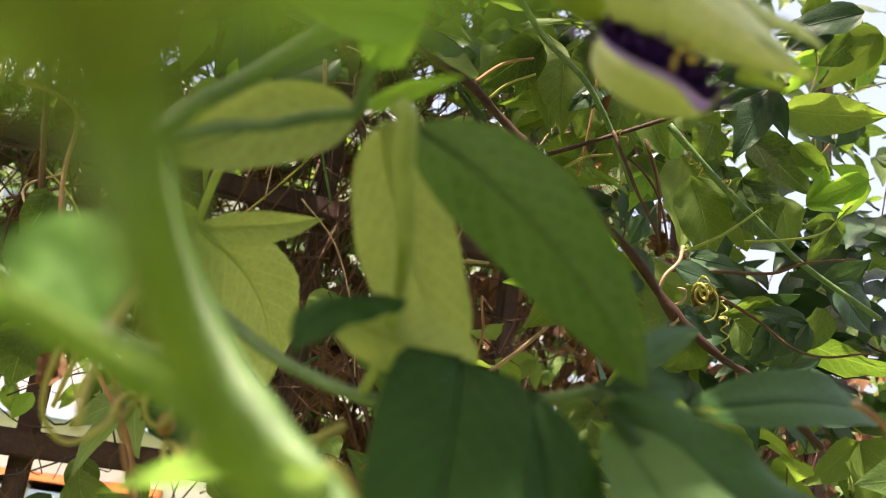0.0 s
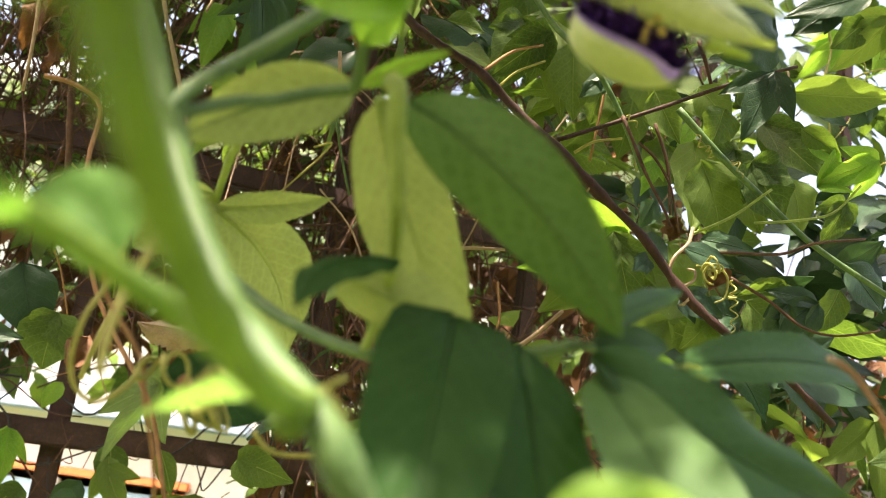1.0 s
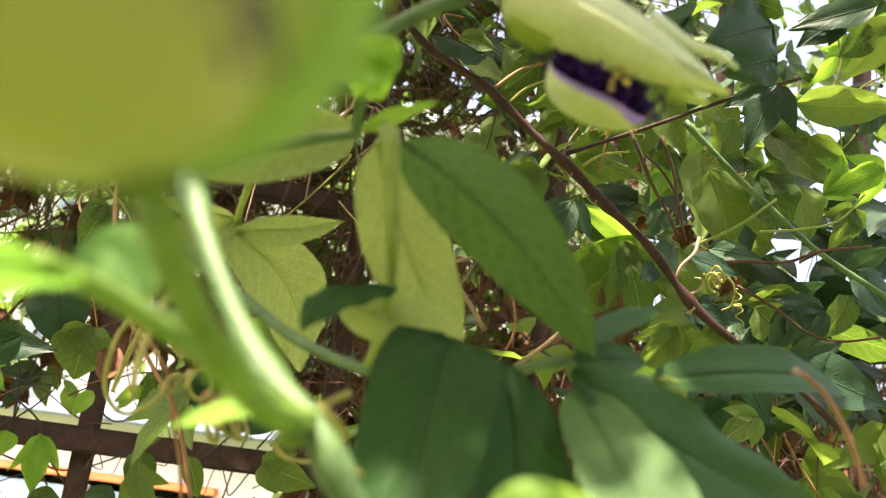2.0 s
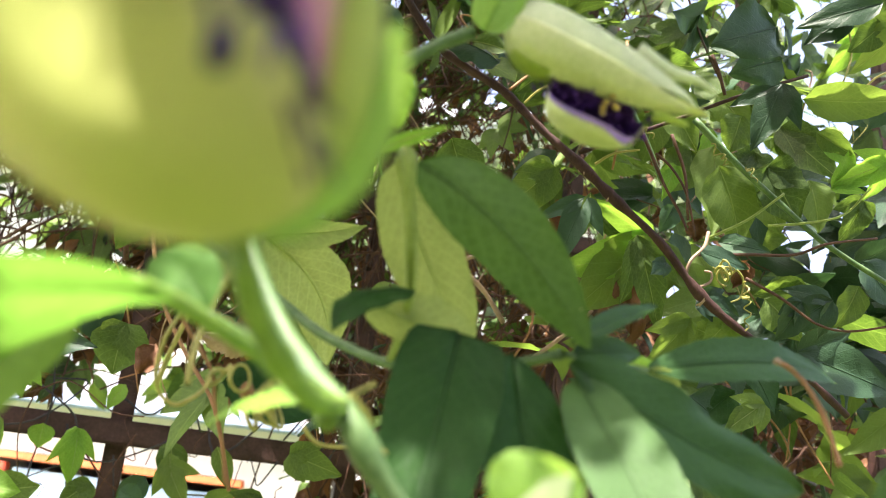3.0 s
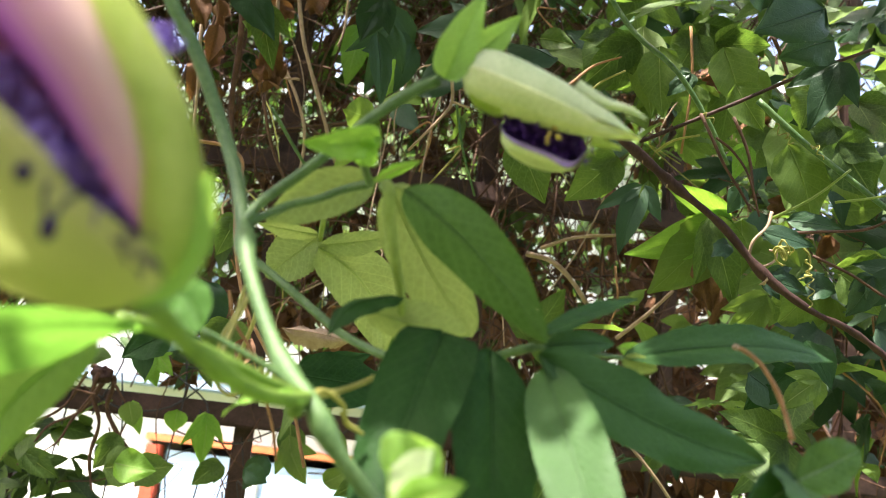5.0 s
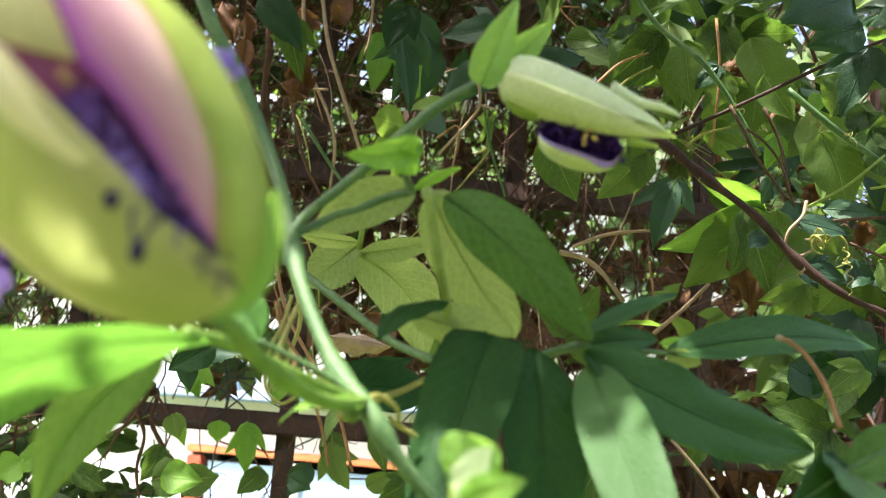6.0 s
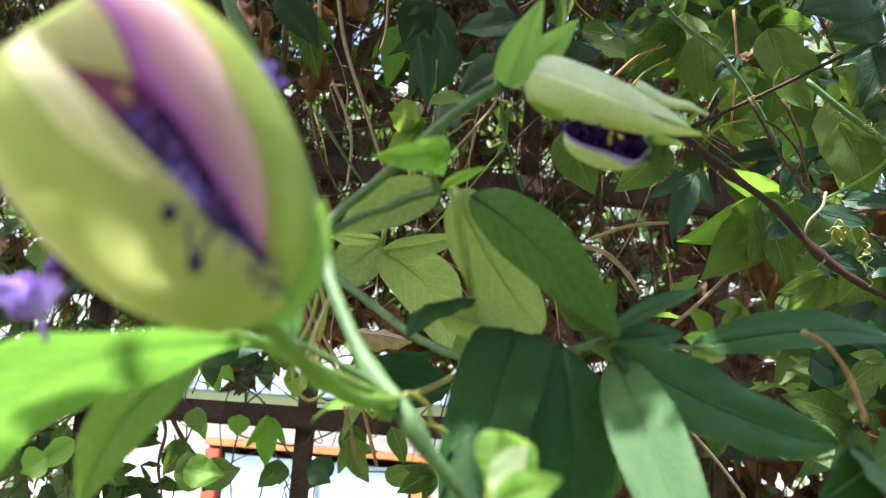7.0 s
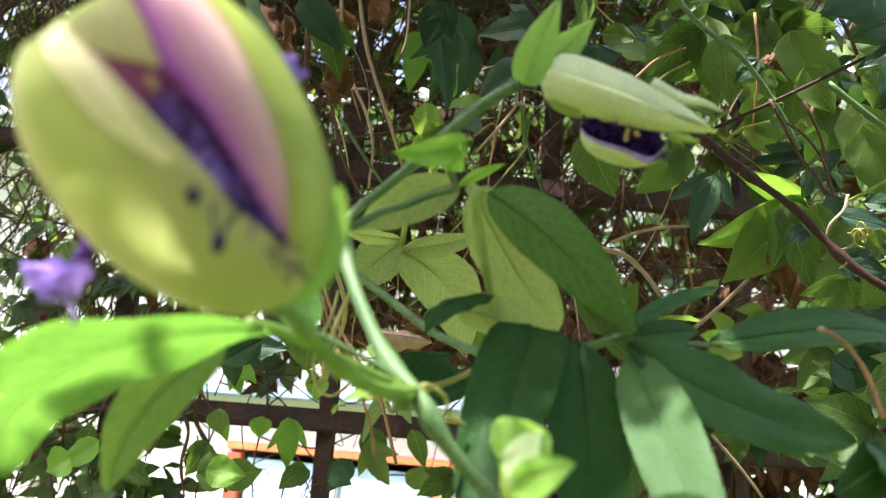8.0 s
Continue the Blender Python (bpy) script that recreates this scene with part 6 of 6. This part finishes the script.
mass("vine_leaves", random.Random(31), 1150, lambda r: along(r.uniform(-1.1, 0.9), r.uniform(0.95, 1.35), r.uniform(0.9, 2.2)), (0.03, 0.07), M_VINE_MASS, "dense green vine leaves behind the trellis bars", "foliage")
def rim(r):
    return r.uniform(0.33, 0.60), r.uniform(0.80, 1.15), r.uniform(1.56, 1.95)


mass("vine_leaves", random.Random(38), 130, rim, (0.03, 0.06), M_VINE_MASS, "loose green vine leaves against the open sky", "foliage", keep=None)
mass("vine_leaves", random.Random(46), 480, lambda r: along(r.uniform(-1.0, -0.52), r.uniform(0.80, 0.95), r.uniform(1.10, 1.34) if r.random() < 0.5 else r.uniform(1.10, 1.75)), (0.025, 0.055), M_VINE_MASS, "bright green vine leaves clustered beyond the end of the rail", "foliage", keep=lambda x, y, z: x > -0.50 and z > 1.27)
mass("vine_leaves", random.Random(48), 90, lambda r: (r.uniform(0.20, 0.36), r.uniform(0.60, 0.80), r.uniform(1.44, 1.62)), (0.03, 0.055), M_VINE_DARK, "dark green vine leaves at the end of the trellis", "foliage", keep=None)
mass("shrub_leaves", random.Random(39), 900, lambda r: (r.uniform(-1.7, 0.4), r.uniform(2.5, 3.1), r.uniform(0.3, 2.5)), (0.08, 0.14), M_VINE_MASS, "sunlit green shrub leaves behind the hedge", "foliage", keep=lambda x, y, z: z < 1.5 and x < -0.5)
# Leaves added mostly above the view, dense on the left to darken the background.
mass("canopy_leaves", random.Random(32), 2600, lambda r: (r.uniform(-1.3, -0.02), r.uniform(0.3, 1.5), r.uniform(1.98, 2.4)), (0.05, 0.09), M_VINE_MASS, "dense leaf mass added over the trellis to shade the background", "foliage")
mass("canopy_leaves", random.Random(37), 420, lambda r: (r.uniform(-0.02, 0.5), r.uniform(0.3, 1.5), r.uniform(1.98, 2.4)), (0.05, 0.09), M_VINE_MASS, "thin leaf mass added overhead to half-shade the right end", "foliage", keep=None)
# Unseen leaf layer added above the shoot to block and shape the sun.
def overhang(r):
    return r.uniform(-0.28, 0.30), r.uniform(-0.20, 0.40), r.uniform(1.74, 1.86)


# gaps cut in the overhang to aim the sun at the bud, the stem and one lobe
FLECKS = ((-0.100, -0.034, 0.010, 0.024), (-0.0485, -0.013, 0.012, 0.012), (-0.0985, -0.1300, 0.007, 0.0060), (-0.132, -0.094, 0.019, 0.015), (-0.109, -0.074, 0.008, 0.008), (-0.0765, -0.107, 0.005, 0.007), (-0.068, -0.066, 0.006, 0.006))


def sun_gap(co):
    x = co[:, 0] + (1.8 - co[:, 2]) * SUN_FROM.x / SUN_FROM.z
    y = co[:, 1] + (1.8 - co[:, 2]) * SUN_FROM.y / SUN_FROM.z
    return any((((x - a) / r) ** 2 + ((y - b) / q) ** 2).min() < 1.0 for a, b, r, q in FLECKS)


mass("overhang_leaves", random.Random(36), 600, overhang, (0.04, 0.075), M_VINE_MASS, "unseen leaves added overhead to shade the shoot", "foliage", keep=None, gap=sun_gap)
mass("overhang_leaves", random.Random(42), 1450, lambda r: (r.uniform(-0.13, 0.07), r.uniform(-0.16, 0.10), r.uniform(1.76, 1.84)), (0.014, 0.030), M_VINE_MASS, "unseen small leaves added to fill the shade over the shoot", "foliage", keep=None, gap=sun_gap)
mass("overhang_leaves", random.Random(47), 260, lambda r: (r.uniform(-0.20, -0.05), r.uniform(0.09, 0.22), r.uniform(1.76, 1.84)), (0.03, 0.05), M_VINE_MASS, "unseen leaves added to shade the pale leaf behind the stems", "foliage", keep=None, gap=sun_gap)
mass("hedge_leaves", random.Random(33), 2500, lambda r: (r.uniform(-2.4, 1.3), r.uniform(1.35, 2.0), r.uniform(0.2, 2.6)), (0.05, 0.10), M_VINE_MASS, "thick green hedge leaves in deep shade", "foliage")
mass("dead_leaves", random.Random(43), 1900, lambda r: along(r.uniform(-0.45, 0.85), r.uniform(0.93, 1.20), r.uniform(1.10, 1.66)), (0.02, 0.05), M_DEAD, "brown dead leaves hanging thick behind the rails", "foliage", droop=1.6)
mass("dead_leaves", random.Random(34), 1300, lambda r: along(r.uniform(-0.8, 0.8), r.uniform(0.93, 1.28), r.uniform(1.1, 2.0)), (0.02, 0.045), M_DEAD, "curled brown dead leaves caught among the twigs", "foliage", droop=1.4)

tangle = thing("twig_tangle", "tangle of brown dry twigs caught on the trellis", "twigs")
tw = bmesh.new()
rng = random.Random(41)
made = 0
while made < 2400:
    x, y, z = rng.uniform(-0.9, 0.8), rng.uniform(0.80, 1.25) if made > 260 else rng.uniform(0.74, 0.90), rng.uniform(1.05, 2.1)
    if is_open(*along(x, y, z)) and (x > 0 or rng.random() < 0.985):
        continue
    if rng.random() < (0.75 if x > 0.0 else 0.65 if x < -0.45 and z < 1.62 else 0.0):
        continue
    d = Vector((rng.gauss(0, 0.6), rng.gauss(0, 0.3), rng.gauss(-0.9, 0.7))).normalized() * rng.uniform(0.05, 0.22)
    p = along(x, y, z)
    k = Vector((rng.gauss(0, 0.03), rng.gauss(0, 0.02), rng.gauss(0, 0.03)))
    r = rng.choice((0.0005, 0.0007, 0.0010, 0.0016))
    line = [p - d, p - d * 0.3 + k, p + d * 0.4 - k * 0.6, p + d]
    if sum(is_open(*q) for q in line) and rng.random() < 0.85:
        continue
    if made < 260:
        part("twig", tube(line, r, r * 0.7, 5, 3), M_TWIG, tangle)
    else:
        tube(line, r, r * 0.7, 4, 2, tw)
    made += 1
tagged(part("dry_twigs", tw, M_TWIG), "brown dry twigs in the depth of the vine", "twigs", kind="stuff")
